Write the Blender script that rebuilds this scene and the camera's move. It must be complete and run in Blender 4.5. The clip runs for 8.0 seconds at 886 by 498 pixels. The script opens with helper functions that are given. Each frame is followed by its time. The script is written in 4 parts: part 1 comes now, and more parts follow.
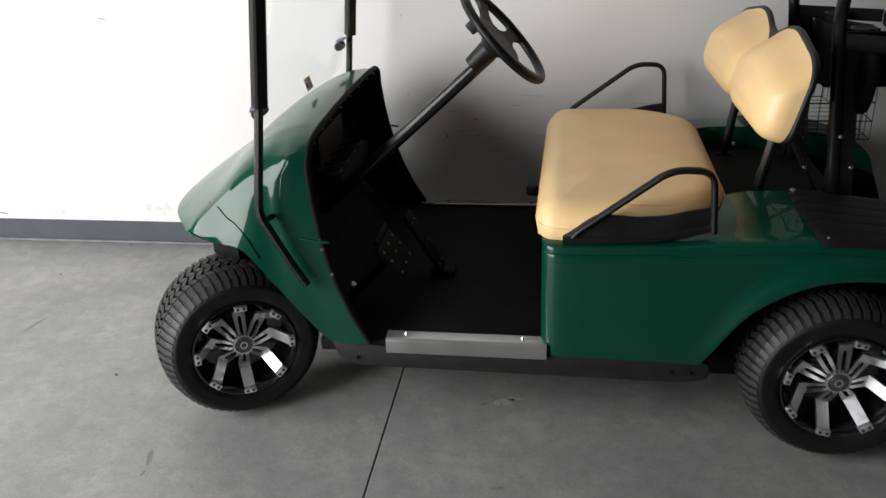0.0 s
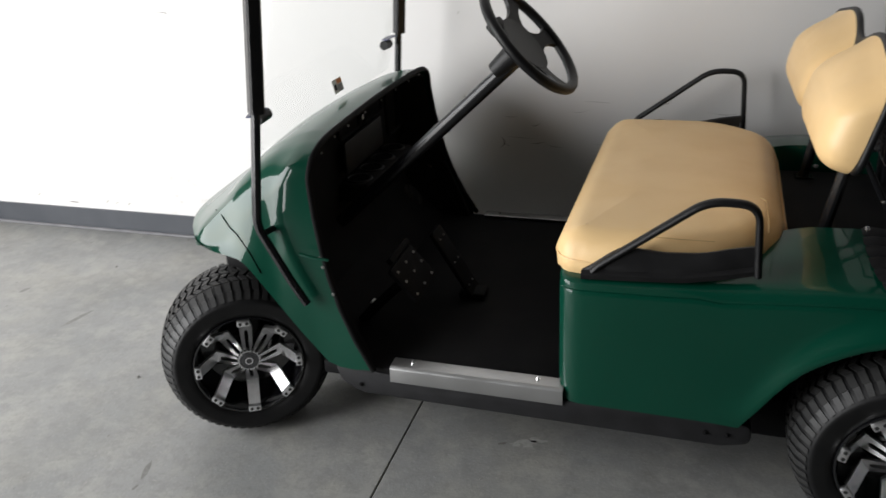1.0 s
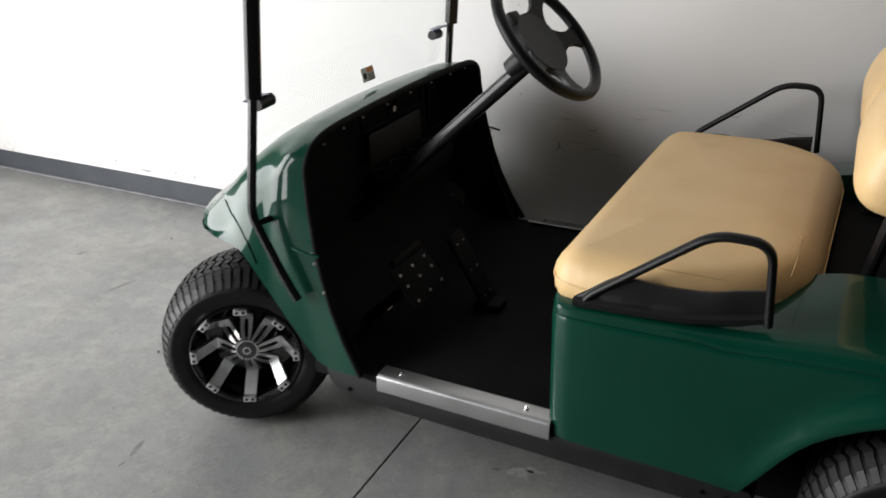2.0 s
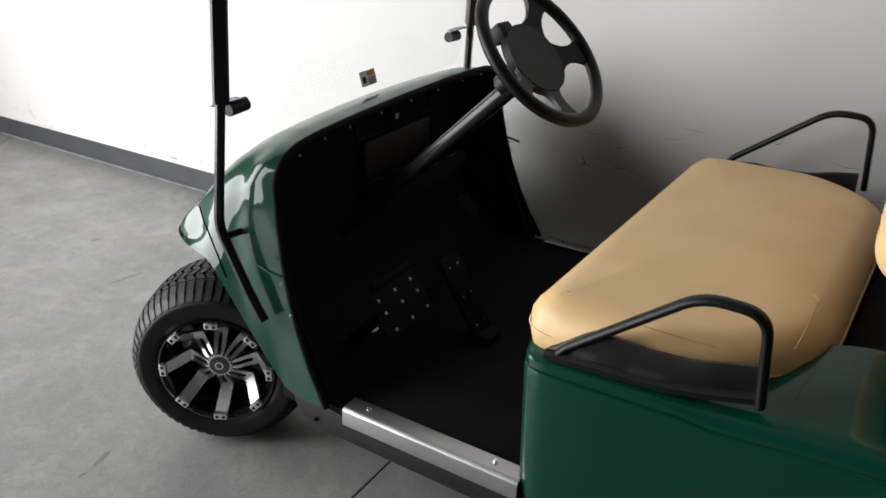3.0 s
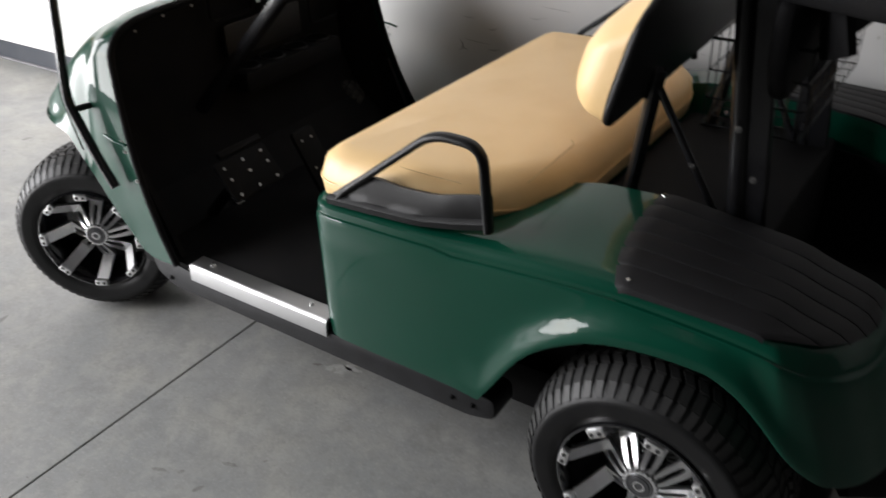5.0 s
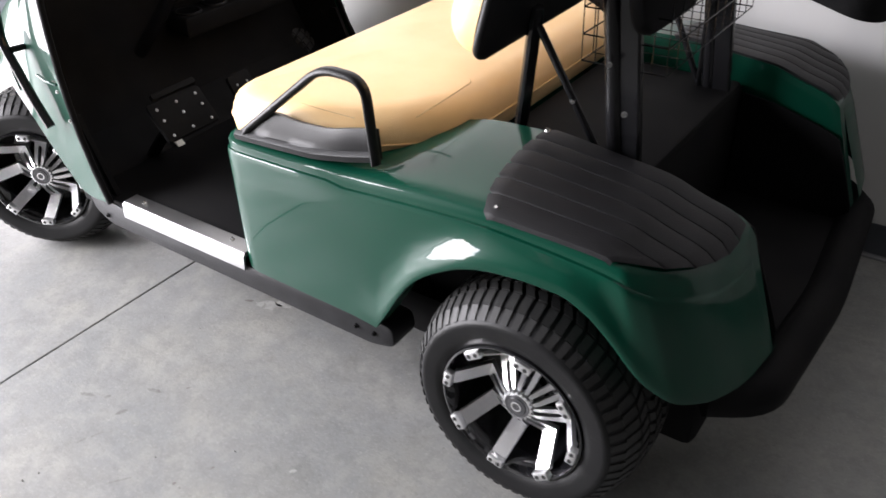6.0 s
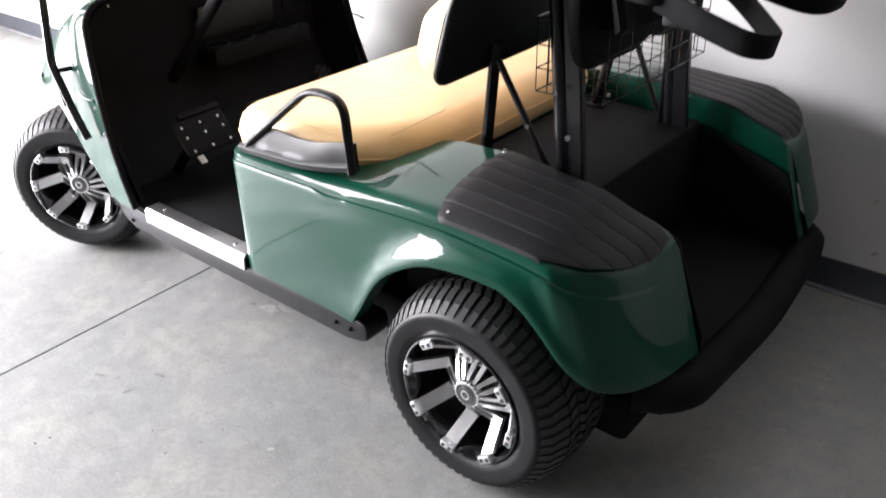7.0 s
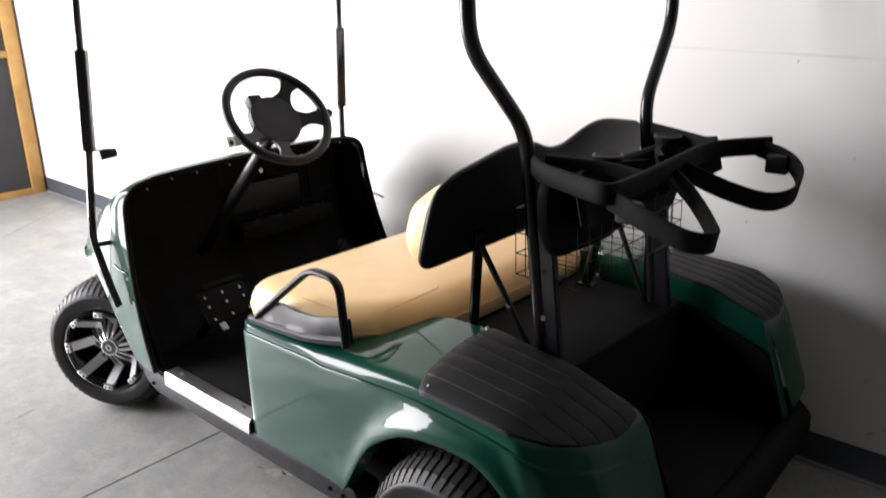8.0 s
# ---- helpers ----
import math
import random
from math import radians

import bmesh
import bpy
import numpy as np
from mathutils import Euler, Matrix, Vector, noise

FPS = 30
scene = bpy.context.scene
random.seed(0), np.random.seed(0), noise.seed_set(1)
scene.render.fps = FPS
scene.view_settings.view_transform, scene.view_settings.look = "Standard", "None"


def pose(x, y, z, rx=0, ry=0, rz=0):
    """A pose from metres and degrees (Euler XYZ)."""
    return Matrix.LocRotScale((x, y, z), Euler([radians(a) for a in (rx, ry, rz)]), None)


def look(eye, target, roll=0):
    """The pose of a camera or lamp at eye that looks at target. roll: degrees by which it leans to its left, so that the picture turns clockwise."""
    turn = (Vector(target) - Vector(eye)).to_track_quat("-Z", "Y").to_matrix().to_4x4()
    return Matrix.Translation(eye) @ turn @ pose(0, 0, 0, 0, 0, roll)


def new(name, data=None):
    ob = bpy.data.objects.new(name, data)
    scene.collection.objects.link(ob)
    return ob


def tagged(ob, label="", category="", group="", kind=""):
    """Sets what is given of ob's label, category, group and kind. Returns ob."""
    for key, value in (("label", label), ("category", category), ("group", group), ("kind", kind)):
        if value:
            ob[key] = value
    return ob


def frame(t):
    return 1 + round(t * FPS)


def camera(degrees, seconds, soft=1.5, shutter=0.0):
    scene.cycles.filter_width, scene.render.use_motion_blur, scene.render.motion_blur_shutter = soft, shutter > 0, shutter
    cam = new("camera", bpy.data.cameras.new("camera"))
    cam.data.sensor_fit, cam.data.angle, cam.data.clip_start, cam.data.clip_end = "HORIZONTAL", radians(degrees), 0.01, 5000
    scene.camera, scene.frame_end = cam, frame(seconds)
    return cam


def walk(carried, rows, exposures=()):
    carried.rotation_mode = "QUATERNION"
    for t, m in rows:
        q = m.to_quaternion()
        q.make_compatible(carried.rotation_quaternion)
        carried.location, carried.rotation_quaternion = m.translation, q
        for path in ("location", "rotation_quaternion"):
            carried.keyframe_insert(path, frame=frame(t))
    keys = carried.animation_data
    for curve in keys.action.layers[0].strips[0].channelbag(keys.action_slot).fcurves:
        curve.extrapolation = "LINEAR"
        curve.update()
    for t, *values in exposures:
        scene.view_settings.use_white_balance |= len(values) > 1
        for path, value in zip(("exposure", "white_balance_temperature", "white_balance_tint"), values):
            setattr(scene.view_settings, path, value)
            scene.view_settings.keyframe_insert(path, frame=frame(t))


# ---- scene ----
cam = camera(56.5, 8.0, shutter=0.4)
PATH = [
    (0, (0.96, -2.593, 1.493), (0.655, -0.795, 0.67), -2.5),
    (0.5, (1.1, -2.444, 1.479), (0.659, -0.674, 0.659), -3.2),
    (1, (1.203, -2.299, 1.464), (0.602, -0.579, 0.639), -3.4),
    (1.5, (1.367, -2.2, 1.446), (0.541, -0.594, 0.587), -2.2),
    (2, (1.423, -2.05, 1.433), (0.557, -0.452, 0.598), -1.8),
    (2.2, (1.453, -1.972, 1.428), (0.574, -0.378, 0.599), -1.8),
    (3.3, (1.550, -1.687, 1.44), (0.437, -0.264, 0.591), -0.3),
    (3.5, (1.613, -1.638, 1.421), (0.423, -0.263, 0.589), -0.9),
    (4, (1.745, -1.64, 1.407), (0.582, -0.242, 0.574), -0.2),
    (4.3, (1.826, -1.681, 1.408), (0.732, -0.254, 0.535), 1.6),
    (4.5, (1.898, -1.693, 1.401), (0.824, -0.282, 0.476), 0.3),
    (5, (1.999, -1.69, 1.378), (1.002, -0.291, 0.355), -2.2),
    (5.2, (2.027, -1.683, 1.39), (1.10, -0.273, 0.323), -2.2),
    (6.3, (2.335, -1.63, 1.346), (1.315, -0.30, 0.254), -1.8),
    (6.5, (2.392, -1.645, 1.349), (1.365, -0.302, 0.28), -1.0),
    (7, (2.514, -1.71, 1.377), (1.392, -0.383, 0.387), -1.4),
    (7.5, (2.598, -1.72, 1.422), (1.431, -0.297, 0.639), -0.7),
    (7.8, (2.643, -1.714, 1.448), (1.4, -0.312, 0.747), -1.5),
    (8, (2.687, -1.707, 1.46), (1.386, -0.326, 0.827), -1.6),
]
EXPOSURES = [(0.0, 0.1, 6500, 10), (3.5, 0.05, 6500, 10), (4.2, 0.15, 6500, 10), (5.0, 0.6, 6500, 12), (6.3, 1.93, 6400, 17), (7.0, 2.04, 6400, 17), (7.5, 1.82, 6500, 17), (8.0, 1.2, 6500, 15)]
walk(cam, [(t, look(eye, target, roll)) for t, eye, target, roll in PATH], EXPOSURES)

# ---- world, sun, large lights ----
world = bpy.data.worlds.new("daylight")
scene.world = world
world.use_nodes = True
wn = world.node_tree.nodes
sky = wn.new("ShaderNodeTexSky")
sky.sky_type, sky.sun_disc = "NISHITA", False
sky.sun_elevation, sky.sun_rotation = radians(40), radians(200)
world.node_tree.links.new(sky.outputs[0], wn["Background"].inputs[0])
wn["Background"].inputs[1].default_value = 0.12


def area_lamp(name, m, sx, sy, watts, color):
    lamp = bpy.data.lights.new(name, "AREA")
    lamp.shape, lamp.size, lamp.size_y, lamp.energy, lamp.color = "RECTANGLE", sx, sy, watts, color
    ob = new(name, lamp)
    ob.matrix_world = m
    return ob


# daylight through the open roller door in the slanting end wall
DOOR_X, DOOR_Y, DOOR_W, DOOR_H = -2.5, -2.3, 3.2, 3.0
area_lamp("door_daylight", look((DOOR_X, DOOR_Y, 1.5), (DOOR_X + 0.8, DOOR_Y + 0.6, 1.5)), DOOR_W - 0.2, DOOR_H - 0.15, 245, (0.995, 0.99, 0.985))


# ---- materials ----
def material(name, color, rough=0.5, metal=0.0, second=None, scale=8.0, mix=0.5, grain=0.0, grain_scale=300.0, coat=0.0, rough_var=0.0, detail=6.0, fac=(0.4, 0.65), spec=0.5):
    """A surface in one colour or two that drift into one another, with a fine grain in its relief."""
    m = bpy.data.materials.new(name)
    m.use_nodes = True
    nt = m.node_tree
    n, link = nt.nodes, nt.links.new
    b = n["Principled BSDF"]
    b.inputs["Base Color"].default_value = (*color, 1)
    b.inputs["Roughness"].default_value = rough
    b.inputs["Metallic"].default_value = metal
    b.inputs["Coat Weight"].default_value = coat
    b.inputs["Specular IOR Level"].default_value = spec
    b.inputs["Coat Roughness"].default_value = 0.03
    tc = n.new("ShaderNodeTexCoord")
    noi = n.new("ShaderNodeTexNoise")
    noi.inputs["Scale"].default_value, noi.inputs["Detail"].default_value = scale, detail
    link(tc.outputs["Object"], noi.inputs["Vector"])
    ramp = n.new("ShaderNodeMapRange")
    ramp.inputs[1].default_value, ramp.inputs[2].default_value = fac
    link(noi.outputs["Fac"], ramp.inputs[0])
    if second:
        mx = n.new("ShaderNodeMix")
        mx.data_type = "RGBA"
        mx.inputs[6].default_value, mx.inputs[7].default_value = (*color, 1), (*second, 1)
        mul = n.new("ShaderNodeMath")
        mul.operation = "MULTIPLY"
        mul.inputs[1].default_value = mix
        link(ramp.outputs[0], mul.inputs[0])
        link(mul.outputs[0], mx.inputs[0])
        link(mx.outputs[2], b.inputs["Base Color"])
    if rough_var:
        rr = n.new("ShaderNodeMapRange")
        rr.inputs[3].default_value, rr.inputs[4].default_value = max(0.02, rough - rough_var), rough + rough_var
        link(ramp.outputs[0], rr.inputs[0])
        link(rr.outputs[0], b.inputs["Roughness"])
    if grain:
        g = n.new("ShaderNodeTexNoise")
        g.inputs["Scale"].default_value, g.inputs["Detail"].default_value = grain_scale, 3
        link(tc.outputs["Object"], g.inputs["Vector"])
        bump = n.new("ShaderNodeBump")
        bump.inputs["Strength"].default_value, bump.inputs["Distance"].default_value = grain, 0.002
        link(g.outputs["Fac"], bump.inputs["Height"])
        link(bump.outputs[0], b.inputs["Normal"])
    return m


GREEN = material("green_paint", (0.0008, 0.039, 0.0225), 0.38, 0.0, (0.0011, 0.045, 0.026), 3, 0.5, coat=0.6, rough_var=0.05, spec=0.08)
BLACK = material("black_plastic", (0.005, 0.005, 0.0055), 0.42, 0, (0.010, 0.010, 0.0105), 20, 0.6, spec=0.27, grain=0.25, grain_scale=500)
DULL = material("dull_black_liner", (0.004, 0.004, 0.0045), 0.75, 0, (0.009, 0.0085, 0.0085), 9, 0.6, spec=0.12, grain=0.3, grain_scale=400)
MAT = material("black_rubber_mat", (0.0055, 0.0054, 0.0064), 0.56, 0, (0.009, 0.0088, 0.0102), 14, 0.6, spec=0.26, grain=0.3, grain_scale=350)
STEEL = material("black_painted_steel", (0.007, 0.007, 0.008), 0.26, 0, (0.012, 0.012, 0.013), 30, 0.5, coat=0.1, spec=0.32)
RUBBER = material("tyre_rubber", (0.006, 0.006, 0.0065), 0.5, 0, (0.010, 0.010, 0.010), 25, 0.6, spec=0.28, grain=0.25, grain_scale=300)
TREADM = material("worn_tread_rubber", (0.022, 0.022, 0.022), 0.5, 0, (0.034, 0.034, 0.033), 25, 0.6, spec=0.32, grain=0.3, grain_scale=300)
RIMBLACK = material("gloss_black_rim", (0.006, 0.006, 0.007), 0.15, 0, coat=1.0)
CHROME = material("machined_aluminium", (0.95, 0.95, 0.96), 0.36, 1.0, (0.85, 0.85, 0.86), 60, 0.5, rough_var=0.05)
ALU = material("brushed_aluminium", (0.52, 0.52, 0.52), 0.36, 1.0, (0.5, 0.5, 0.5), 6, 0.6, rough_var=0.06)
BOLT = material("zinc_bolt", (0.86, 0.86, 0.85), 0.22, 1.0)
VINYL = material("tan_vinyl", (0.83, 0.575, 0.285), 0.42, 0, (0.76, 0.51, 0.24), 5, 0.7, grain=0.35, grain_scale=420, rough_var=0.05)
CREASEM = material("dark_vinyl_crease", (0.42, 0.26, 0.11), 0.6, 0, (0.58, 0.38, 0.17), 90, 0.8)
WALLM = material("white_wall_paint", (0.67, 0.66, 0.65), 0.55, 0, (0.60, 0.59, 0.575), 1.6, 0.5, grain=0.12, grain_scale=120, fac=(0.45, 0.75))
BASE = material("dark_vinyl_baseboard", (0.045, 0.05, 0.06), 0.5, 0, (0.06, 0.065, 0.075), 6, 0.6)
CONC = material("concrete_floor", (0.262, 0.265, 0.260), 0.43, 0, (0.203, 0.206, 0.202), 2.2, 0.7, grain=0.28, grain_scale=110, rough_var=0.1, detail=12, spec=0.5)
GREYW = material("grey_wall_paint", (0.075, 0.075, 0.073), 0.8, 0, (0.06, 0.06, 0.058), 1.5, 0.6)
TOE = material("dusty_vinyl", (0.2, 0.2, 0.21), 0.7, 0, (0.12, 0.12, 0.13), 12, 0.7)
PALE_MARK = material("pale_floor_mark", (0.38, 0.375, 0.355), 0.6, 0, (0.29, 0.29, 0.278), 90, 0.8)
SCUFF_SOFT = material("soft_floor_mark", (0.165, 0.163, 0.154), 0.55, 0, (0.225, 0.225, 0.215), 90, 1.0)
SCUFF = material("scuff_mark", (0.16, 0.15, 0.14), 0.7, 0, (0.25, 0.24, 0.23), 60, 0.6)
GREYP = material("grey_plastic", (0.009, 0.0085, 0.008), 0.5, 0, (0.013, 0.0125, 0.012), 12, 0.6, spec=0.22)
ROCK = material("worn_black_plastic", (0.012, 0.012, 0.013), 0.5, 0, (0.019, 0.019, 0.021), 18, 0.7, spec=0.3, grain=0.25, grain_scale=300)
STUD = material("dull_steel_stud", (0.45, 0.45, 0.44), 0.36, 1.0, (0.3, 0.3, 0.29), 60, 0.6)
CLIPB = material("tinted_clip_plastic", (0.05, 0.06, 0.16), 0.25, 0, (0.03, 0.035, 0.09), 30, 0.6)
VOID = material("deep_black", (0.002, 0.002, 0.002), 0.9, 0, spec=0.05)
SMUDGE = material("wall_smudge", (0.36, 0.345, 0.32), 0.7, 0, (0.52, 0.51, 0.48), 70, 1.0)
FAINT = material("faint_wall_seam", (0.56, 0.55, 0.535), 0.6, 0, (0.66, 0.65, 0.635), 9, 0.8)
WHITE = material("white_label", (0.75, 0.74, 0.7), 0.5)
ORANGE = material("orange_print", (0.75, 0.24, 0.03), 0.5)
JOINT = material("dark_joint", (0.025, 0.025, 0.025), 0.9)
WOOD = material("pine_lumber", (0.5, 0.29, 0.09), 0.6, 0, (0.36, 0.18, 0.05), 7, 0.7, grain=0.2)
PANEL = material("charcoal_panel", (0.03, 0.03, 0.032), 0.7, 0, (0.045, 0.045, 0.045), 4, 0.6)
CEIL = material("ceiling_paint", (0.30, 0.30, 0.295), 0.8, 0, (0.24, 0.24, 0.235), 2, 0.5)


def glass_material():
    """Thin clear acrylic: lets all through but for a gloss that grows at a slant."""
    m = bpy.data.materials.new("clear_acrylic")
    m.use_nodes = True
    n, link = m.node_tree.nodes, m.node_tree.links.new
    n.remove(n["Principled BSDF"])
    clear, gloss, mix = n.new("ShaderNodeBsdfTransparent"), n.new("ShaderNodeBsdfGlossy"), n.new("ShaderNodeMixShader")
    clear.inputs[0].default_value = (0.985, 0.99, 0.988, 1)
    gloss.inputs["Roughness"].default_value = 0.08
    slant, power, scaled = n.new("ShaderNodeLayerWeight"), n.new("ShaderNodeMath"), n.new("ShaderNodeMath")
    power.operation, power.inputs[1].default_value = "POWER", 4
    scaled.operation, scaled.inputs[1].default_value, scaled.inputs[2].default_value = "MULTIPLY_ADD", 0.14, 0.025
    link(slant.outputs["Facing"], power.inputs[0])
    link(power.outputs[0], scaled.inputs[0])
    link(scaled.outputs[0], mix.inputs[0])
    link(clear.outputs[0], mix.inputs[1])
    link(gloss.outputs[0], mix.inputs[2])
    link(mix.outputs[0], n["Material Output"].inputs[0])
    return m


STRAP = material("black_webbing", (0.005, 0.005, 0.0055), 0.8, 0, (0.009, 0.009, 0.0095), 40, 0.6, spec=0.12, grain=0.5, grain_scale=700)
GREYC = material("dark_grey_cap", (0.12, 0.12, 0.125), 0.35, 0.6, (0.08, 0.08, 0.085), 30, 0.5)
GLASS = glass_material()


def stained(m, color, lo, hi, zlo, zhi, scale, fac):
    """Adds smudges with ragged outlines to a material, between two heights."""
    nt = m.node_tree
    n, link = nt.nodes, nt.links.new
    b = n["Principled BSDF"]
    src = b.inputs["Base Color"].links[0].from_socket
    tc = n.new("ShaderNodeTexCoord")
    noi = n.new("ShaderNodeTexNoise")
    noi.inputs["Scale"].default_value, noi.inputs["Detail"].default_value, noi.inputs["Roughness"].default_value = scale, 8, 0.7
    link(tc.outputs["Object"], noi.inputs["Vector"])
    r = n.new("ShaderNodeMapRange")
    r.inputs[1].default_value, r.inputs[2].default_value, r.inputs[4].default_value = lo, hi, fac
    link(noi.outputs["Fac"], r.inputs[0])
    sep = n.new("ShaderNodeSeparateXYZ")
    link(tc.outputs["Object"], sep.inputs[0])
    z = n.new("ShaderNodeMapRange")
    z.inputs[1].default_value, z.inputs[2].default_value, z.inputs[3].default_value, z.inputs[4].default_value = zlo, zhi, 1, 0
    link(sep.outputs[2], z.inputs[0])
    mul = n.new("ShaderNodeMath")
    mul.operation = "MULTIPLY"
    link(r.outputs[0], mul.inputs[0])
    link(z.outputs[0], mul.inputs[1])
    mx = n.new("ShaderNodeMix")
    mx.data_type = "RGBA"
    mx.inputs[7].default_value = (*color, 1)
    link(mul.outputs[0], mx.inputs[0])
    link(src, mx.inputs[6])
    link(mx.outputs[2], b.inputs["Base Color"])


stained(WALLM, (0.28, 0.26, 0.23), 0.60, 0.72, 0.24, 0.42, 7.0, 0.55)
stained(CONC, (0.393, 0.389, 0.367), 0.52, 0.66, 5, 6, 3.3, 0.6)
stained(CONC, (0.102, 0.102, 0.098), 0.63, 0.72, 5, 6, 6.0, 0.5)
stained(CONC, (0.408, 0.400, 0.379), 0.60, 0.70, 5, 6, 14.0, 0.5)
stained(CONC, (0.088, 0.083, 0.076), 0.66, 0.74, 5, 6, 22.0, 0.65)
stained(CONC, (0.291, 0.281, 0.244), 0.46, 0.62, 5, 6, 1.7, 0.55)
stained(CONC, (0.225, 0.237, 0.239), 0.48, 0.64, 5, 6, 2.6, 0.5)
stained(CONC, (0.196, 0.196, 0.185), 0.5, 0.68, 5, 6, 55.0, 0.65)
stained(CONC, (0.379, 0.375, 0.356), 0.54, 0.68, 5, 6, 130.0, 0.6)
stained(CONC, (0.320, 0.317, 0.295), 0.50, 0.60, 5, 6, 13.0, 0.42)
stained(CONC, (0.182, 0.185, 0.179), 0.50, 0.60, 5, 6, 19.0, 0.42)
stained(CONC, (0.349, 0.342, 0.320), 0.60, 0.66, 5, 6, 38.0, 0.5)
stained(CONC, (0.052, 0.049, 0.045), 0.665, 0.70, 5, 6, 75.0, 0.8)
stained(CONC, (0.146, 0.146, 0.138), 0.60, 0.66, 5, 6, 1.1, 0.35)


# ---- mesh helpers ----
def part(name, bm, mat, parent=None, label="", smooth=40):
    """Links a bmesh as one mesh object, under a thing or a part."""
    bmesh.ops.recalc_face_normals(bm, faces=bm.faces)
    me = bpy.data.meshes.new(name)
    bm.to_mesh(me)
    bm.free()
    me.materials.append(mat)
    if smooth:
        me.shade_smooth()
        me.set_sharp_from_angle(angle=radians(smooth))
    ob = new(name, me)
    ob.parent = parent
    if label:
        ob["label"] = label
    return ob


def empty(name, loc=(0, 0, 0)):
    ob = new(name)
    ob.location = loc
    ob.empty_display_size = 0.1
    return ob


def box(x0, y0, z0, x1, y1, z1, bevel=0.0, seg=2, bm=None):
    bm = bm or bmesh.new()
    r = bmesh.ops.create_cube(bm, size=1, matrix=Matrix.Translation(((x0 + x1) / 2, (y0 + y1) / 2, (z0 + z1) / 2)) @ Matrix.Diagonal((abs(x1 - x0), abs(y1 - y0), abs(z1 - z0), 1)))
    if bevel:
        es = {e for v in r["verts"] for e in v.link_edges}
        bmesh.ops.bevel(bm, geom=list(es), offset=bevel, segments=seg, affect="EDGES", profile=0.5)
    return bm


def smooth_path(pts, radius=0.03, seg=5):
    """Rounds the corners of a polyline."""
    pts = [Vector(p) for p in pts]
    out = [pts[0]]
    for a, b, c in zip(pts, pts[1:], pts[2:]):
        d = min(radius, (a - b).length * 0.49, (c - b).length * 0.49)
        p, q = b + (a - b).normalized() * d, b + (c - b).normalized() * d
        for i in range(seg + 1):
            t = i / seg
            out.append(p * (1 - t) ** 2 + b * 2 * t * (1 - t) + q * t * t)
    return out + [pts[-1]]


def sweep(pts, section, closed=False, up=None, bm=None):
    """A closed section (points across, up) carried along a path."""
    bm = bm or bmesh.new()
    pts = [Vector(p) for p in pts]
    n = len(pts)
    rings, side = [], None
    for i, p in enumerate(pts):
        a = pts[(i - 1) % n] if closed or i else pts[0]
        b = pts[(i + 1) % n] if closed or i < n - 1 else pts[-1]
        d = (b - a).normalized()
        if up is not None:
            side = d.cross(Vector(up)).normalized()
        elif side is None:
            side = d.orthogonal().normalized()
        else:
            side = (side - d * side.dot(d)).normalized()
        w = side.cross(d)
        rings.append([bm.verts.new(p + side * u + w * v) for u, v in section])
    m = len(section)
    for i in range(n if closed else n - 1):
        r, s = rings[i], rings[(i + 1) % n]
        for j in range(m):
            bm.faces.new((r[j], r[(j + 1) % m], s[(j + 1) % m], s[j]))
    if not closed:
        bm.faces.new(rings[0][::-1])
        bm.faces.new(rings[-1])
    return bm


def circle(r, n=12):
    return [(r * math.cos(2 * math.pi * i / n), r * math.sin(2 * math.pi * i / n)) for i in range(n)]


def rect(w, h, c=0.003):
    w, h = w / 2, h / 2
    return [(w - c, -h), (w, -h + c), (w, h - c), (w - c, h), (-w + c, h), (-w, h - c), (-w, -h + c), (-w + c, -h)]


def tube(pts, r, radius=0.03, n=12, bm=None):
    return sweep(smooth_path(pts, radius), circle(r, n), bm=bm)


def prism(outline, depth, m=None, bevel=0.0, seg=2):
    """An outline in its own xy plane, raised by depth in z and moved by m."""
    bm = bmesh.new()
    f = bm.faces.new([bm.verts.new((x, y, 0)) for x, y in outline])
    r = bmesh.ops.extrude_face_region(bm, geom=[f])
    bmesh.ops.translate(bm, verts=[v for v in r["geom"] if isinstance(v, bmesh.types.BMVert)], vec=(0, 0, depth))
    if bevel:
        es = [e for e in bm.edges if abs(e.verts[0].co.z - e.verts[1].co.z) < 1e-6]
        bmesh.ops.bevel(bm, geom=es, offset=bevel, segments=seg, affect="EDGES", profile=0.5)
    if m is not None:
        bm.transform(m)
    return bm


def rounded(outline, r, seg=6):
    """The closed outline with rounded corners; r may be one radius or one for each corner."""
    pts = [Vector((x, y, 0)) for x, y in outline]
    rs = r if isinstance(r, (list, tuple)) else [r] * len(pts)
    out = []
    for i, b in enumerate(pts):
        a, c = pts[i - 1], pts[(i + 1) % len(pts)]
        d = min(rs[i], (a - b).length * 0.48, (c - b).length * 0.48)
        p, q = b + (a - b).normalized() * d, b + (c - b).normalized() * d
        for k in range(seg + 1):
            t = k / seg
            v = p * (1 - t) ** 2 + b * 2 * t * (1 - t) + q * t * t
            out.append((v.x, v.y))
    return out


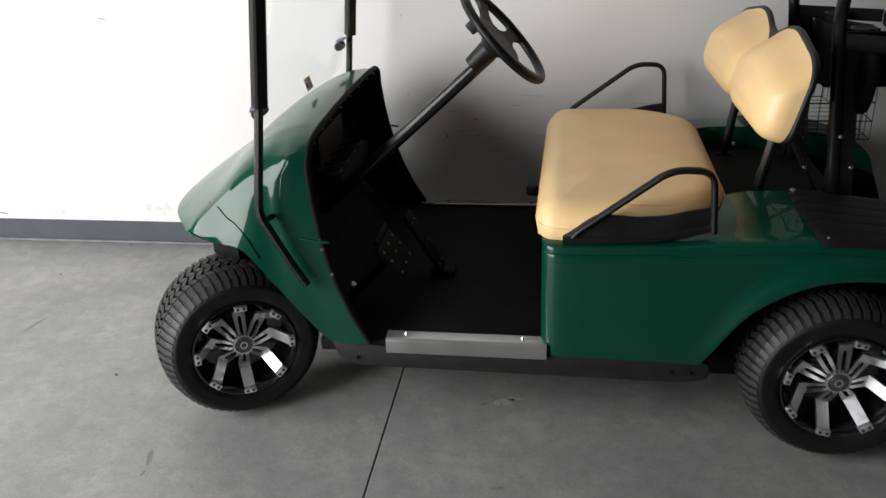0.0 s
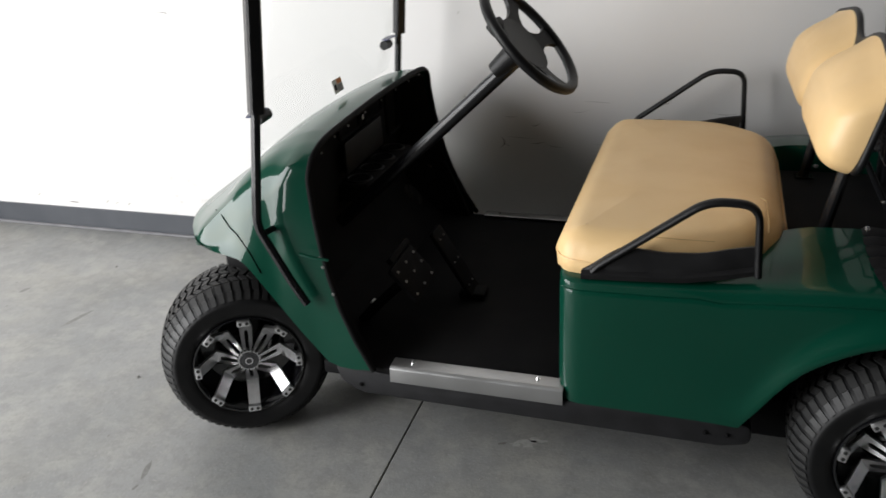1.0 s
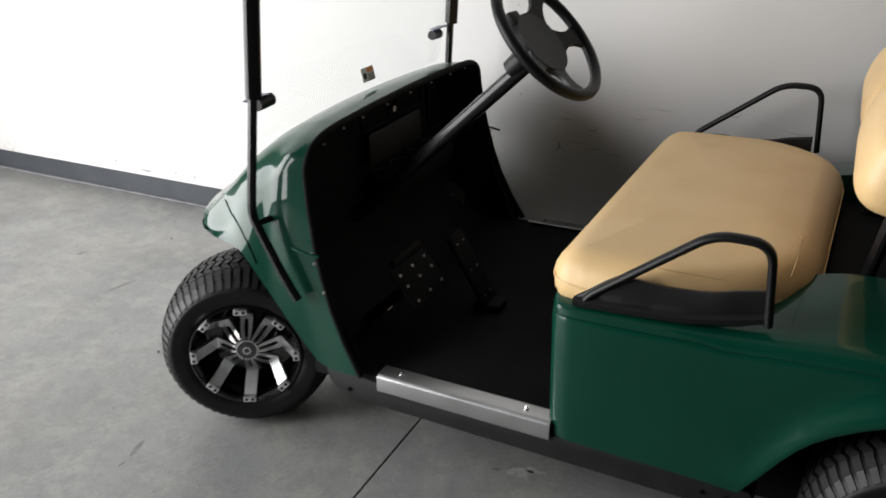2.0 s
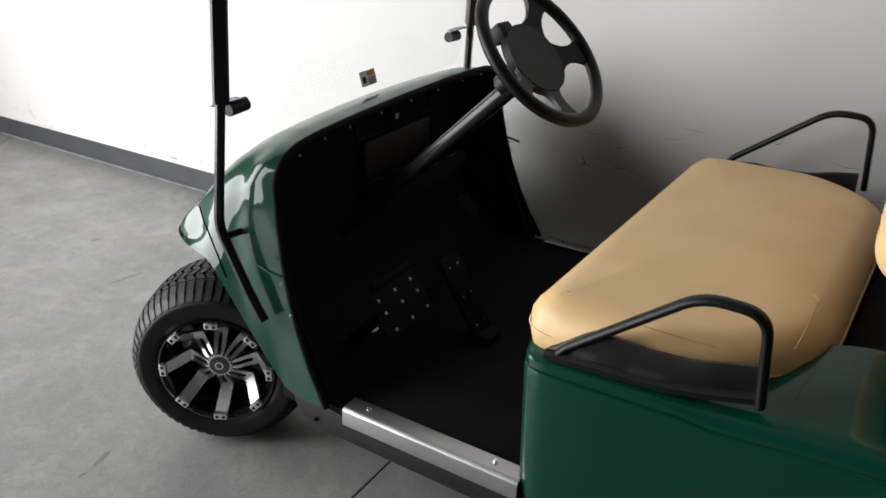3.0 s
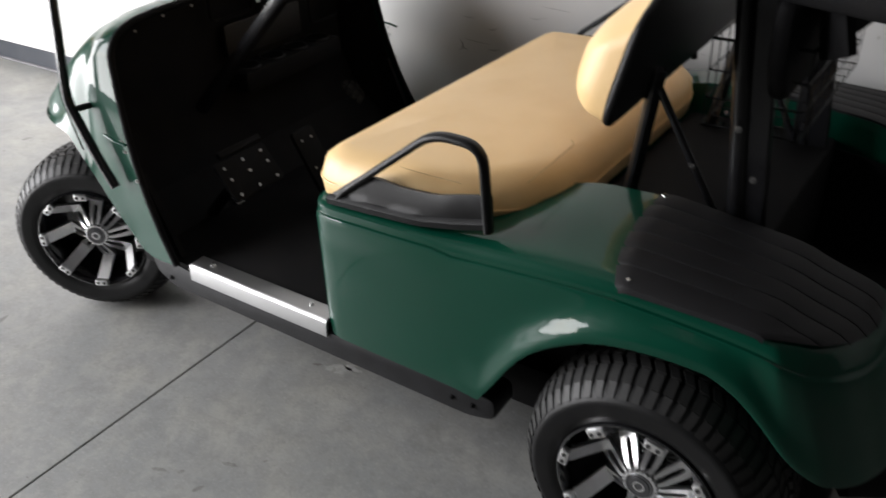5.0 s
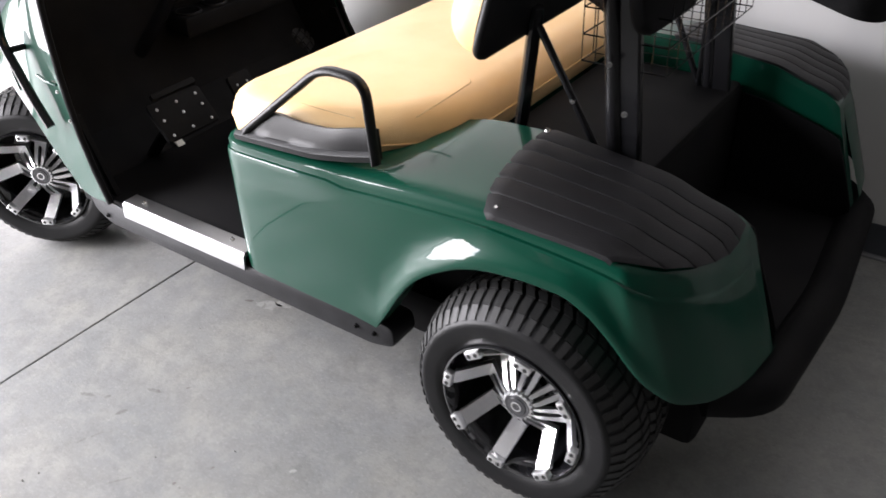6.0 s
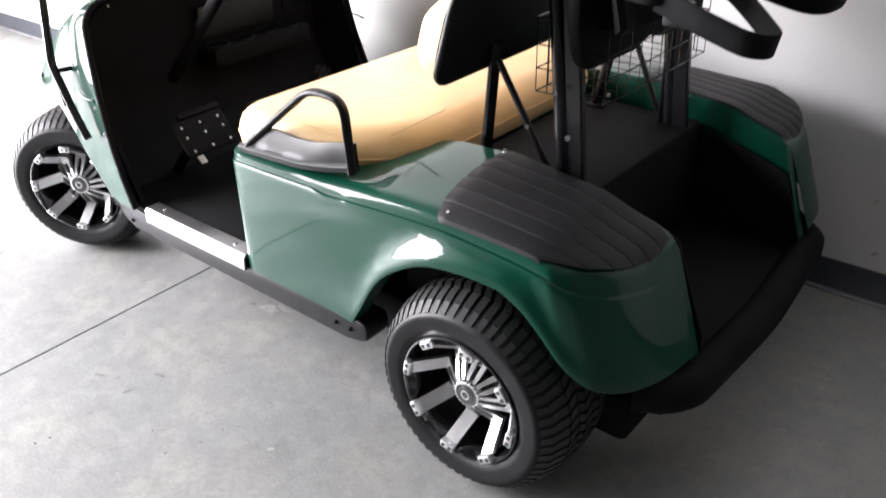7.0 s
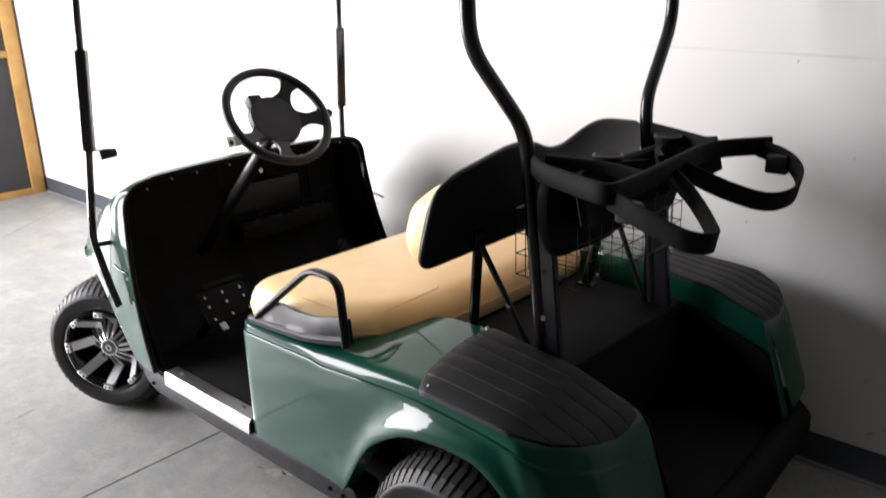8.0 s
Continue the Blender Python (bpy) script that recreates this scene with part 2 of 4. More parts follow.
def skin(rows, thick=0.0, closed=False):
    """A sheet through rows of points; thick gives it a second face inside."""
    bm = bmesh.new()
    g = [[bm.verts.new(p) for p in r] for r in rows]
    for a, b in zip(g, g[1:]):
        k = len(a)
        for j in range(k if closed else k - 1):
            bm.faces.new((a[j], a[(j + 1) % k], b[(j + 1) % k], b[j]))
    bmesh.ops.recalc_face_normals(bm, faces=bm.faces)
    if thick:
        bmesh.ops.solidify(bm, geom=bm.faces[:], thickness=thick)
    return bm


def along(table, x):
    """Reads a table of (x, value) rows by smooth steps between them."""
    xs, vs = zip(*table)
    return float(np.interp(x, xs, vs))


XZ = Matrix(((1, 0, 0, 0), (0, 0, -1, 0), (0, 1, 0, 0), (0, 0, 0, 1)))  # xy outline -> xz plane, depth towards -y

# ---- the room ----
WALL_Y, WEST, EAST, SOUTH, HIGH = 0.655, -3.95, 6.5, -6.5, 5.2


def structure(name, bm, mat, label, category, parent=None, smooth=0):
    return tagged(part(name, bm, mat, parent, smooth=smooth), label, category, kind="structure")


floor = structure("floor", box(-30, -30, -0.3, EAST + 0.2, WALL_Y + 0.2, -0.012), JOINT, "grey concrete slab floor with sawn joints", "floor")


def slab(outline):
    bm = prism(outline, 0.15, Matrix.Translation((0, 0, -0.15)), 0.0015, 1)
    part("slab", bm, CONC, floor, smooth=0)


def jx(y):
    return 0.414 - 0.022 * y


g = 0.0022
slab([(-30, -30), (-2.1, -30), (-2.1, -0.68), (-3.11 - g, 0.66), (-30, 0.66)])
slab([(-2.1 + 2 * g, -30), (jx(-30) - g, -30), (jx(0.66) - g, 0.66), (-3.11 + g, 0.66), (-2.1 + 2 * g, -0.68)])
slab([(jx(-30) + g, -30), (4.1, -30), (4.1, 0.66), (jx(0.66) + g, 0.66)])
slab([(4.104, -30), (EAST, -30), (EAST, 0.66), (4.104, 0.66)])
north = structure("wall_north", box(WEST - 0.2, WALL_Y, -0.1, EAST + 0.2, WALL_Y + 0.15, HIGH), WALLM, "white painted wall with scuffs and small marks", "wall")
structure("wall_west", box(WEST - 0.15, -0.8, -0.1, WEST, WALL_Y, HIGH), GREYW, "plain dark grey end wall", "wall")
slope = Matrix(((-0.6, 0.8, 0, DOOR_X), (0.8, 0.6, 0, DOOR_Y), (0, 0, 1, 0), (0, 0, 0, 1)))
bm = box(DOOR_W / 2, -0.17, -0.1, 2.42, -0.02, HIGH)
box(-5.4, -0.17, -0.1, -DOOR_W / 2, -0.02, HIGH, bm=bm)
box(-DOOR_W / 2, -0.17, DOOR_H, DOOR_W / 2, -0.02, HIGH, bm=bm)
bm.transform(slope)
structure("wall_southwest", bm, GREYW, "plain dark grey slanting wall with an open doorway", "wall")
structure("wall_east", box(EAST, SOUTH, -0.1, EAST + 0.15, WALL_Y, HIGH), GREYW, "plain dark grey end wall", "wall")
structure("wall_south", box(WEST - 0.15, SOUTH - 0.15, -0.1, EAST + 0.15, SOUTH, HIGH), GREYW, "plain dark grey wall", "wall")
structure("ceiling", box(WEST - 0.2, SOUTH - 0.2, HIGH, EAST + 0.2, WALL_Y + 0.2, HIGH + 0.1), CEIL, "plain grey ceiling", "ceiling")
structure("baseboard", box(WEST, WALL_Y - 0.006, 0.012, EAST, WALL_Y - 0.0002, 0.108, 0.002, 1), BASE, "dark grey vinyl cove baseboard along the wall", "baseboard")
structure("baseboard_toe", box(WEST, WALL_Y - 0.016, 0.0005, EAST, WALL_Y - 0.0002, 0.012, 0.003, 1), TOE, "dusty toe of the vinyl baseboard", "baseboard")


# scuffs and nicks on the wall
def scuff(pts, w, mat=None):
    bm = bmesh.new()
    path = smooth_path([(x, WALL_Y - 0.0006, z) for x, z in pts], 0.02, 4)
    n = len(path)
    sides = []
    for i, p in enumerate(path):
        d = (path[min(i + 1, n - 1)] - path[max(i - 1, 0)]).normalized()
        k = w * math.sin(math.pi * (i + 0.35) / (n - 0.3))
        o = Vector((-d.z, 0, d.x)) * k
        sides.append((bm.verts.new(p + o), bm.verts.new(p - o)))
    for (a, b), (c, d) in zip(sides, sides[1:]):
        bm.faces.new((a, b, d, c))
    part("scuff", bm, mat or SCUFF, north, smooth=0)


scuff([(0.432, 0.545), (0.445, 0.53), (0.446, 0.512), (0.428, 0.50)], 0.0025)
scuff([(0.448, 0.515), (0.465, 0.508)], 0.0015)
scuff([(-1.05, 1.008), (-0.99, 1.015), (-0.965, 1.01), (-0.967, 0.995)], 0.0022)
rnd = random.Random(4)
for k in range(16):
    x, z = rnd.uniform(0.4, 1.25), rnd.uniform(0.5, 0.7)
    l = rnd.uniform(0.03, 0.14)
    scuff([(x, z), (x + l / 2, z - 0.006 + rnd.uniform(-0.006, 0.006)), (x + l, z + rnd.uniform(-0.012, 0.012))], rnd.uniform(0.0006, 0.0014))
for x, z in ((0.29, 0.69), (1.823, 1.2), (1.75, 0.82), (1.72, 0.72), (-1.2, 0.62), (-1.9, 0.9), (2.0, 0.95), (0.28, 1.0)):
    scuff([(x, z), (x + 0.004, z + 0.006), (x + 0.006, z + 0.011)], 0.003, SMUDGE)
for x, z, w in ((-1.45, 0.135, 0.006), (-1.5, 0.14, 0.008), (-1.38, 0.135, 0.008), (-1.9, 0.15, 0.01), (2.17, 0.18, 0.012), (2.22, 0.16, 0.01), (2.13, 0.15, 0.008), (2.26, 0.20, 0.01), (2.2, 0.26, 0.006), (2.1, 0.31, 0.004), (2.3, 0.15, 0.012)):
    scuff([(x, z), (x + 0.01, z + 0.006), (x + 0.016, z + 0.014), (x + 0.03, z + 0.012)], w * 0.55, SMUDGE)
scuff([(-1.72, 0.135), (-1.68, 0.134), (-1.65, 0.131)], 0.004)

bm = box(0.9, WALL_Y - 0.0012, 1.2255, 2.7, WALL_Y - 0.0002, 1.2315)
bm.transform(Matrix.Translation((0.9, 0, 1.2285)) @ Matrix.Rotation(radians(1.0), 4, "Y") @ Matrix.Translation((-0.9, 0, -1.2285 + 0.012)))
part("wall_seam", bm, FAINT, north, smooth=0)

# marks and grit on the floor
def floor_mark(cx, cy, r, mat, seed, stretch=1.0, turn=0.0):
    q = random.Random(seed)
    n = 14
    bm = bmesh.new()
    rim_v = []
    for k in range(n):
        a = 2 * math.pi * k / n
        d = r * q.uniform(0.45, 1.15)
        u, v = d * math.cos(a) * stretch, d * math.sin(a)
        rim_v.append(bm.verts.new((cx + u * math.cos(turn) - v * math.sin(turn), cy + u * math.sin(turn) + v * math.cos(turn), 0.0006)))
    bm.faces.new(rim_v)
    part("floor_mark", bm, mat, floor, smooth=0)


floor_mark(0.776, -0.458, 0.022, PALE_MARK, 1, 1.5)
floor_mark(0.80, -0.44, 0.014, PALE_MARK, 2, 2.0)
floor_mark(0.745, -0.47, 0.012, PALE_MARK, 3, 1.6)
floor_mark(0.712, -0.474, 0.007, SCUFF, 4, 2.4, 0.5)


def stroke(x0, y0, x1, y1, w, mat):
    """A thin scrape on the floor that tapers at both ends."""
    a, b = Vector((x0, y0, 0.0005)), Vector((x1, y1, 0.0005))
    side = Vector((-(b - a).y, (b - a).x, 0)).normalized() * w
    bm = bmesh.new()
    bm.faces.new([bm.verts.new(p) for p in (a, a.lerp(b, 0.3) + side * 0.8, a.lerp(b, 0.7) + side, b, a.lerp(b, 0.75) - side * 0.7, a.lerp(b, 0.25) - side)])
    part("floor_scrape", bm, mat, floor, smooth=0)


stroke(0.928, -1.106, 0.965, -1.058, 0.0022, SCUFF_SOFT)
stroke(0.772, -1.07, 0.78, -1.045, 0.0025, SCUFF_SOFT)
stroke(0.783, -1.04, 0.795, -1.013, 0.0015, SCUFF)
stroke(0.77, -0.963, 0.783, -0.935, 0.006, SCUFF_SOFT)
stroke(0.635, -0.964, 0.675, -0.95, 0.006, SCUFF_SOFT)
stroke(0.698, -0.942, 0.709, -0.927, 0.005, SCUFF_SOFT)
stroke(0.76, -0.863, 0.804, -0.853, 0.006, SCUFF_SOFT)
stroke(0.841, -0.812, 0.848, -0.80, 0.0025, SCUFF)
stroke(1.087, -0.952, 1.09, -0.94, 0.003, SCUFF)
stroke(1.051, -1.025, 1.055, -1.016, 0.004, SCUFF)
stroke(1.233, -0.861, 1.248, -0.85, 0.005, PALE_MARK)
stroke(-0.215, -0.864, -0.235, -0.787, 0.009, SCUFF_SOFT)
stroke(-0.212, -0.91, -0.207, -0.884, 0.005, SCUFF_SOFT)
stroke(-1.067, -0.199, -1.03, -0.056, 0.012, SCUFF_SOFT)
stroke(-1.454, 0.004, -1.437, 0.05, 0.012, SCUFF_SOFT)
stroke(-0.435, -0.727, -0.436, -0.715, 0.0025, SCUFF)
stroke(-1.412, -0.109, -1.411, -0.096, 0.004, SCUFF)
stroke(-1.215, -0.678, -1.19, -0.672, 0.012, PALE_MARK)
grit = bmesh.new()
rg = random.Random(11)
spots = [(-0.547, -0.427, 0.006), (-1.05, 0.62, 0.006), (-1.2, 0.3, 0.004)] + [(rg.uniform(-2.5, 2.6), rg.uniform(-1.4, 0.6), rg.uniform(0.0012, 0.0032)) for _ in range(70)]
for gx, gy, gr in spots:
    bmesh.ops.create_icosphere(grit, subdivisions=1, radius=gr, matrix=Matrix.Translation((gx, gy, gr * 0.5)) @ Euler((rg.random() * 6, rg.random() * 6, 0)).to_matrix().to_4x4() @ Matrix.Diagonal((1, rg.uniform(0.5, 1.3), 0.6, 1)))
tagged(part("floor_grit", grit, SCUFF, smooth=0), "scattered dark grit and crumbs on the floor", "grit", kind="stuff")

# ---- the golf cart ----
C = -0.06        # its middle line
cart = tagged(empty("golf_cart", (0.8, C, 0)), "green two-seat golf cart with tan vinyl seats and black trim", "golf cart")
FRONT_M = Matrix(((1, -0.03, 0, -0.818), (0, 1, 0, -C), (0, 0, 1, 0), (0, 0, 0, 1)))  # the cowl stands a little askew
REAR_M = Matrix.Translation((-0.8, -C, 0))
FAR = 0.055       # how much farther the far side stands from the middle line at the rear


rear_from = None


def cp(name, bm, mat, label="", smooth=40, parent=cart):
    """A part of the cart, given in world places."""
    bm.transform(FRONT_M if rear_from is None else REAR_M)
    return part(name, bm, mat, parent, label, smooth)


def bolt(p, r=0.005, parent=cart, axis=(0, -1, 0), mat=None):
    """A small domed bolt head."""
    bm = bmesh.new()
    q = Vector(axis).to_track_quat("Z", "Y").to_matrix().to_4x4()
    bmesh.ops.create_cone(bm, cap_ends=True, segments=10, radius1=r * 1.25, radius2=r * 1.2, depth=r * 0.5, matrix=Matrix.Translation((0, 0, r * 0.25)))
    bmesh.ops.create_cone(bm, cap_ends=True, segments=6, radius1=r * 0.85, radius2=r * 0.6, depth=r * 0.9, matrix=Matrix.Translation((0, 0, r * 0.9)))
    bm.transform(Matrix.Translation(p) @ q)
    return cp("bolt", bm, mat or BOLT, "", 30, parent)


# front cowl: ribs from the nose to the dash rim, each from its lower edge over the top to the other side
RIMX = [(0.28, 0.405), (0.35, 0.365), (0.42, 0.329), (0.54, 0.291), (0.66, 0.265), (0.79, 0.253), (0.9, 0.262)]
#        w_low  w_top   xb     zb     xt     zt    corner crown  k
RIBS = [(0.430, 0.430, -0.07, 0.606, -0.22, 0.580, 0.01, 0.0, 1.0),
        (0.458, 0.458, -0.122, 0.603, -0.283, 0.566, 0.01, 0.0, 1.0),
        (0.480, 0.478, -0.128, 0.594, -0.290, 0.572, 0.02, 0.0, 1.0),
        (0.505, 0.500, -0.11, 0.590, -0.240, 0.6075, 0.03, 0.01, 0.95),
        (0.530, 0.515, -0.06, 0.582, -0.165, 0.660, 0.045, 0.02, 0.8),
        (0.545, 0.522, 0.0, 0.579, -0.075, 0.718, 0.075, 0.028, 0.6),
        (0.552, 0.524, 0.045, 0.575, -0.01, 0.772, 0.085, 0.026, 0.5),
        (0.556, 0.524, 0.10, 0.552, 0.06, 0.822, 0.09, 0.022, 0.35),
        (0.560, 0.522, 0.19, 0.45, 0.145, 0.859, 0.095, 0.015, 0.2),
        (0.562, 0.518, 0.283, 0.30, 0.205, 0.873, 0.1, 0.012, 0.05),
        (0.562, 0.512, 0.40, 0.288, 0.26, 0.875, 0.10, 0.01, 0.0)]


#         drop of the crease below the top, height of the facet below it, how far it shows
CREASE = [(0, 0, 0), (0, 0, 0), (0, 0, 0), (0.005, 0.012, 0.7), (0.009, 0.044, 1), (0.012, 0.078, 1), (0.022, 0.076, 1), (0.044, 0.062, 1), (0.052, 0.046, 1), (0.038, 0.03, 0.9), (0.03, 0.02, 0.35)]


def cowl_rib(i, grow=0.0, shift=0.0):
    wl, wt, xb, zb, xt, zt, rc, crown, k = RIBS[i]
    wl, wt, zt = wl + grow, wt + grow, zt + grow
    half = []
    drop, tall, facet = CREASE[i]
    crest = zt - crown - drop
    side_top = facet * (crest - tall) + (1 - facet) * (zt - crown - rc) if zt > zb else zt
    for j in range(7):
        f = j / 6
        half.append((wl + (wt - wl) * f, zb + (side_top - zb) * f))
    # a flat facet leans in to a crisp crease, then the top rounds over; at the rim the corner is round
    for j in range(1, 9):
        a, f = j / 8 * math.pi / 2, j / 8
        if f <= 0.625:
            u, v = 0.4 * tall * (f / 0.625) ** 1.15, crest - tall + tall * f / 0.625
        else:
            g = (f - 0.625) / 0.375
            u, v = 0.4 * tall + (rc - 0.4 * tall) * g, crest + drop * (0.6 * g + 0.4 * math.sin(g * math.pi / 2))
        u, v = facet * u + (1 - facet) * rc * (1 - math.cos(a)), facet * v + (1 - facet) * (zt - crown - rc + rc * math.sin(a))
        half.append((wt - u, v if zt > zb else side_top))
    y0 = half[-1][0]
    hump = (0, 0, 0, 0, 0, 0.0, 0.003, 0.007, 0.009, 0.007, 0.002)[i]
    for j in range(1, 17):
        f = j / 16
        y = y0 * (1 - f)
        step = min(1.0, max(0.0, (0.40 - y) / 0.03))
        half.append((y, (zt if zt > zb else zb + (zt - zb) * (1 - (y / wt) ** 2)) - (crown * (y / y0) ** 2 if zt > zb else 0) + hump * step * step * (3 - 2 * step)))
    row = []
    for s in (-1, 1):
        pts = half if s < 0 else half[:-1][::-1]
        for y, z in pts:
            zf = (z - zb) / (zt - zb)
            zf = min(max(zf, 0.0), 1.0)
            x = xb + (xt - xb) * ((1 - k) * zf + k * (1 - min(1.0, y / wl) ** 2.6))
            wrim = max(0.0, (i - 6) / 4)
            xr = along(RIMX, z)
            if i == 10:
                x = xr
            elif i >= 7:
                x += wrim * (xr - (0.405 + (0.262 - 0.405) * zf)) * 0.9
            row.append((x + shift, C + s * y, z))
    return row


cowl_rows = [cowl_rib(i) for i in range(11)]


def glide(rows, sub):
    """More rows between the given ones, on a smooth curve through them."""
    g = np.array(rows)
    out = []
    for i in range(len(g) - 1):
        a, b, c, d = g[max(i - 1, 0)], g[i], g[i + 1], g[min(i + 2, len(g) - 1)]
        for k in range(sub):
            t = k / sub
            out.append(0.5 * (2 * b + (c - a) * t + (2 * a - 5 * b + 4 * c - d) * t * t + (3 * b - a - 3 * c + d) * t ** 3))
    return out + [g[-1]]


SUB = 4
fine = np.array(glide(cowl_rows, SUB))
for _ in range(8):
    fine[10:-5] += 0.5 * (0.5 * (fine[9:-6] + fine[11:-4]) - fine[10:-5])
    fine[12:-5, 2:-2] += 0.04 * (0.5 * (fine[12:-5, 1:-3] + fine[12:-5, 3:-1]) - fine[12:-5, 2:-2])


for i in range(24, len(fine) - 1):
    for j in range(15):
        mid = 33.0 - 0.12 * (14 - j)
        k = 0.006 * math.exp(-((i - mid) / 1.8) ** 2) * min(1.0, (15 - j) / 4) * min(1.0, (j + 1) / 4)
        fine[i][j][1] += k
        fine[i][-1 - j][1] -= k


def cowl_at(i, j):
    i *= SUB
    a, b = int(i), int(j)
    u, v = i - a, j - b
    return Vector(fine[a][b] * (1 - u) * (1 - v) + fine[a + 1][b] * u * (1 - v) + fine[a][b + 1] * (1 - u) * v + fine[a + 1][b + 1] * u * v)


cowl = cp("front_cowl", skin(fine), GREEN, "glossy green front cowl", 24)
rim = [Vector(p) + Vector((0.004, 0, 0)) for p in cowl_rows[-1]]
trim = cp("dash_trim", sweep(rim, rect(0.016, 0.014, 0.004)), DULL, "black edge trim of the dash", 50)
seam = [cowl_at(i, j) + Vector((0, -0.0012, 0.0006)) for i, j in ((4.7, 13.25), (5.2, 10.0), (5.6, 7.25), (6.1, 4.8), (6.5, 3.2), (7.0, 1.9), (7.4, 0.9))]
for s in (-1, 1):
    cp("seam", sweep([(x, C + s * (C - y), z) for x, y, z in seam], rect(0.0022, 0.003, 0.0006)), VOID, "dark joint between nose and fender")
for s in (-1, 1):
    cp("cowl_ledge", sweep([(0.232, C + s * 0.562, 0.612), (0.275, C + s * 0.568, 0.607), (0.312, C + s * 0.563, 0.602)], rect(0.009, 0.006, 0.002), up=(0, 0, 1)), GREEN, "short raised ledge on the cowl's side")
for y in (-0.49, -0.40, -0.306, -0.177, -0.043, 0.089, 0.22, 0.33):
    z = 0.875 - 0.01 * ((y - C) / 0.44) ** 2 - (0.012 if abs(y - C) > 0.41 else 0)
    bolt((0.262, y, z - 0.016), 0.0028, trim, (1, 0, 0.1), STUD)
for s in (-1, 1):
    for z in (0.60, 0.575, 0.50):
        bolt((along(RIMX, z) + 0.004, C + s * (0.54 + 0.012), z), 0.0038, trim, (0.3, s, 0), STUD)
# liner: from the rim forwards to a fire wall
inner = cowl_rib(10, -0.014, -0.004)
wall_x = [(0.28, 0.25), (0.30, 0.24), (0.45, 0.15), (0.55, 0.115), (0.6, 0.13), (0.9, 0.15)]
deep = [(along(wall_x, z), C + (y - C) * 0.95, z) for x, y, z in cowl_rib(10, -0.03)]
cp("dash_liner", skin([inner, deep], 0.003), DULL, "dull black dash and foot well liner")
half_n = len(deep) // 2
fw = skin([[deep[i] for i in range(half_n + 1)], [deep[len(deep) - 1 - i] for i in range(half_n + 1)]])
cp("firewall", fw, DULL, "", 30)
cp("toe_board", sweep([(0.10, C, 0.468), (0.285, C, 0.283)], rect(1.03, 0.008, 0.002), up=(1, 0, 1)), DULL, "", 0)
for s in (-1, 1):
    m = XZ.copy()
    m.translation = (0, C + s * 0.53 + (0.015 if s < 0 else 0.0), 0)
    cp("kick_panel", prism([(0.31, 0.262), (0.40, 0.262), (0.30, 0.50), (0.18, 0.50)], 0.015, m), DULL, "", 0)
# dash inserts: a tray with cup holes, a panel and two pockets
bm = prism(rounded([(-0.13, 0.555), (0.30, 0.555), (0.30, 0.615), (-0.13, 0.615)], 0.015, 4), 0.10, Matrix(((0, 0, 1, 0.13), (1, 0, 0, 0), (0, 1, 0, 0), (0, 0, 0, 1))), 0.006)
tray = cp("cup_tray", bm, DULL, "black plastic tray with four cup holes")
for k in range(4):
    y = -0.075 + 0.105 * k
    bm = sweep([(0.18 + 0.038 * math.cos(a), y + 0.038 * math.sin(a), 0.617) for a in np.linspace(0, 2 * math.pi, 21)[:-1]], rect(0.008, 0.006, 0.002), closed=True, up=(0, 0, 1))
    cp("cup_ring", bm, BLACK, "", 40, tray)
    bm = bmesh.new()
    bmesh.ops.create_cone(bm, cap_ends=True, segments=20, radius1=0.036, radius2=0.036, depth=0.003, matrix=Matrix.Translation((0.18, y, 0.6165)))
    cp("cup_hole", bm, VOID, "", 40, tray)
cp("dash_panel", prism(rounded([(-0.13, 0.645), (0.19, 0.645), (0.19, 0.745), (-0.13, 0.745)], 0.012, 4), 0.012, Matrix(((0, 0, 1, 0.155), (1, 0, 0, 0), (0, 1, 0.1, 0), (0, 0, 0, 1))), 0.004), GREYP, "grey plastic dash panel")
for y0, y1, z0, z1 in ((-0.17, -0.01, 0.765, 0.85), (0.03, 0.19, 0.765, 0.85), (0.235, 0.36, 0.66, 0.845)):
    o = rounded([(y0, z0), (y1, z0), (y1, z1), (y0, z1)], 0.02, 4)
    bm = sweep([(0.168, y, z) for y, z in o], rect(0.008, 0.012, 0.003), closed=True, up=(1, 0, 0))
    cp("pocket_rim", bm, DULL, "rim of an open dash pocket")
bm = bmesh.new()
bmesh.ops.create_cone(bm, cap_ends=True, segments=16, radius1=0.011, radius2=0.009, depth=0.012, matrix=Matrix.Translation((0.17, 0.01, 0.79)) @ Matrix.Rotation(radians(90), 4, "Y"))
cp("key_switch", bm, BOLT, "round metal key switch")

# pedals
ped_m = Matrix.Translation((0.4425, -0.36, 0.4585)) @ Matrix.Rotation(radians(49.5), 4, "Y")
brake = cp("brake_pedal", prism(rounded([(-0.055, -0.09), (0.06, -0.09), (0.06, 0.09), (-0.055, 0.09)], 0.012, 4), 0.014, ped_m @ Matrix.Translation((0, 0, -0.0145)), 0.004), DULL, "black pedal pad with steel studs")
for u in (-0.034, 0.0, 0.046):
    for v in (-0.067, 0.0, 0.067):
        bolt(ped_m @ Vector((u, v, -0.001)), 0.0036, brake, (0.76, 0, 0.65), STUD)
cp("parking_bar", prism(rounded([(-0.078, -0.06), (-0.06, -0.06), (-0.06, 0.09), (-0.078, 0.09)], 0.005, 3), 0.016, ped_m @ Matrix.Translation((0, 0, -0.012)), 0.003), DULL, "narrow bar along the pedal's upper edge", 40, brake)
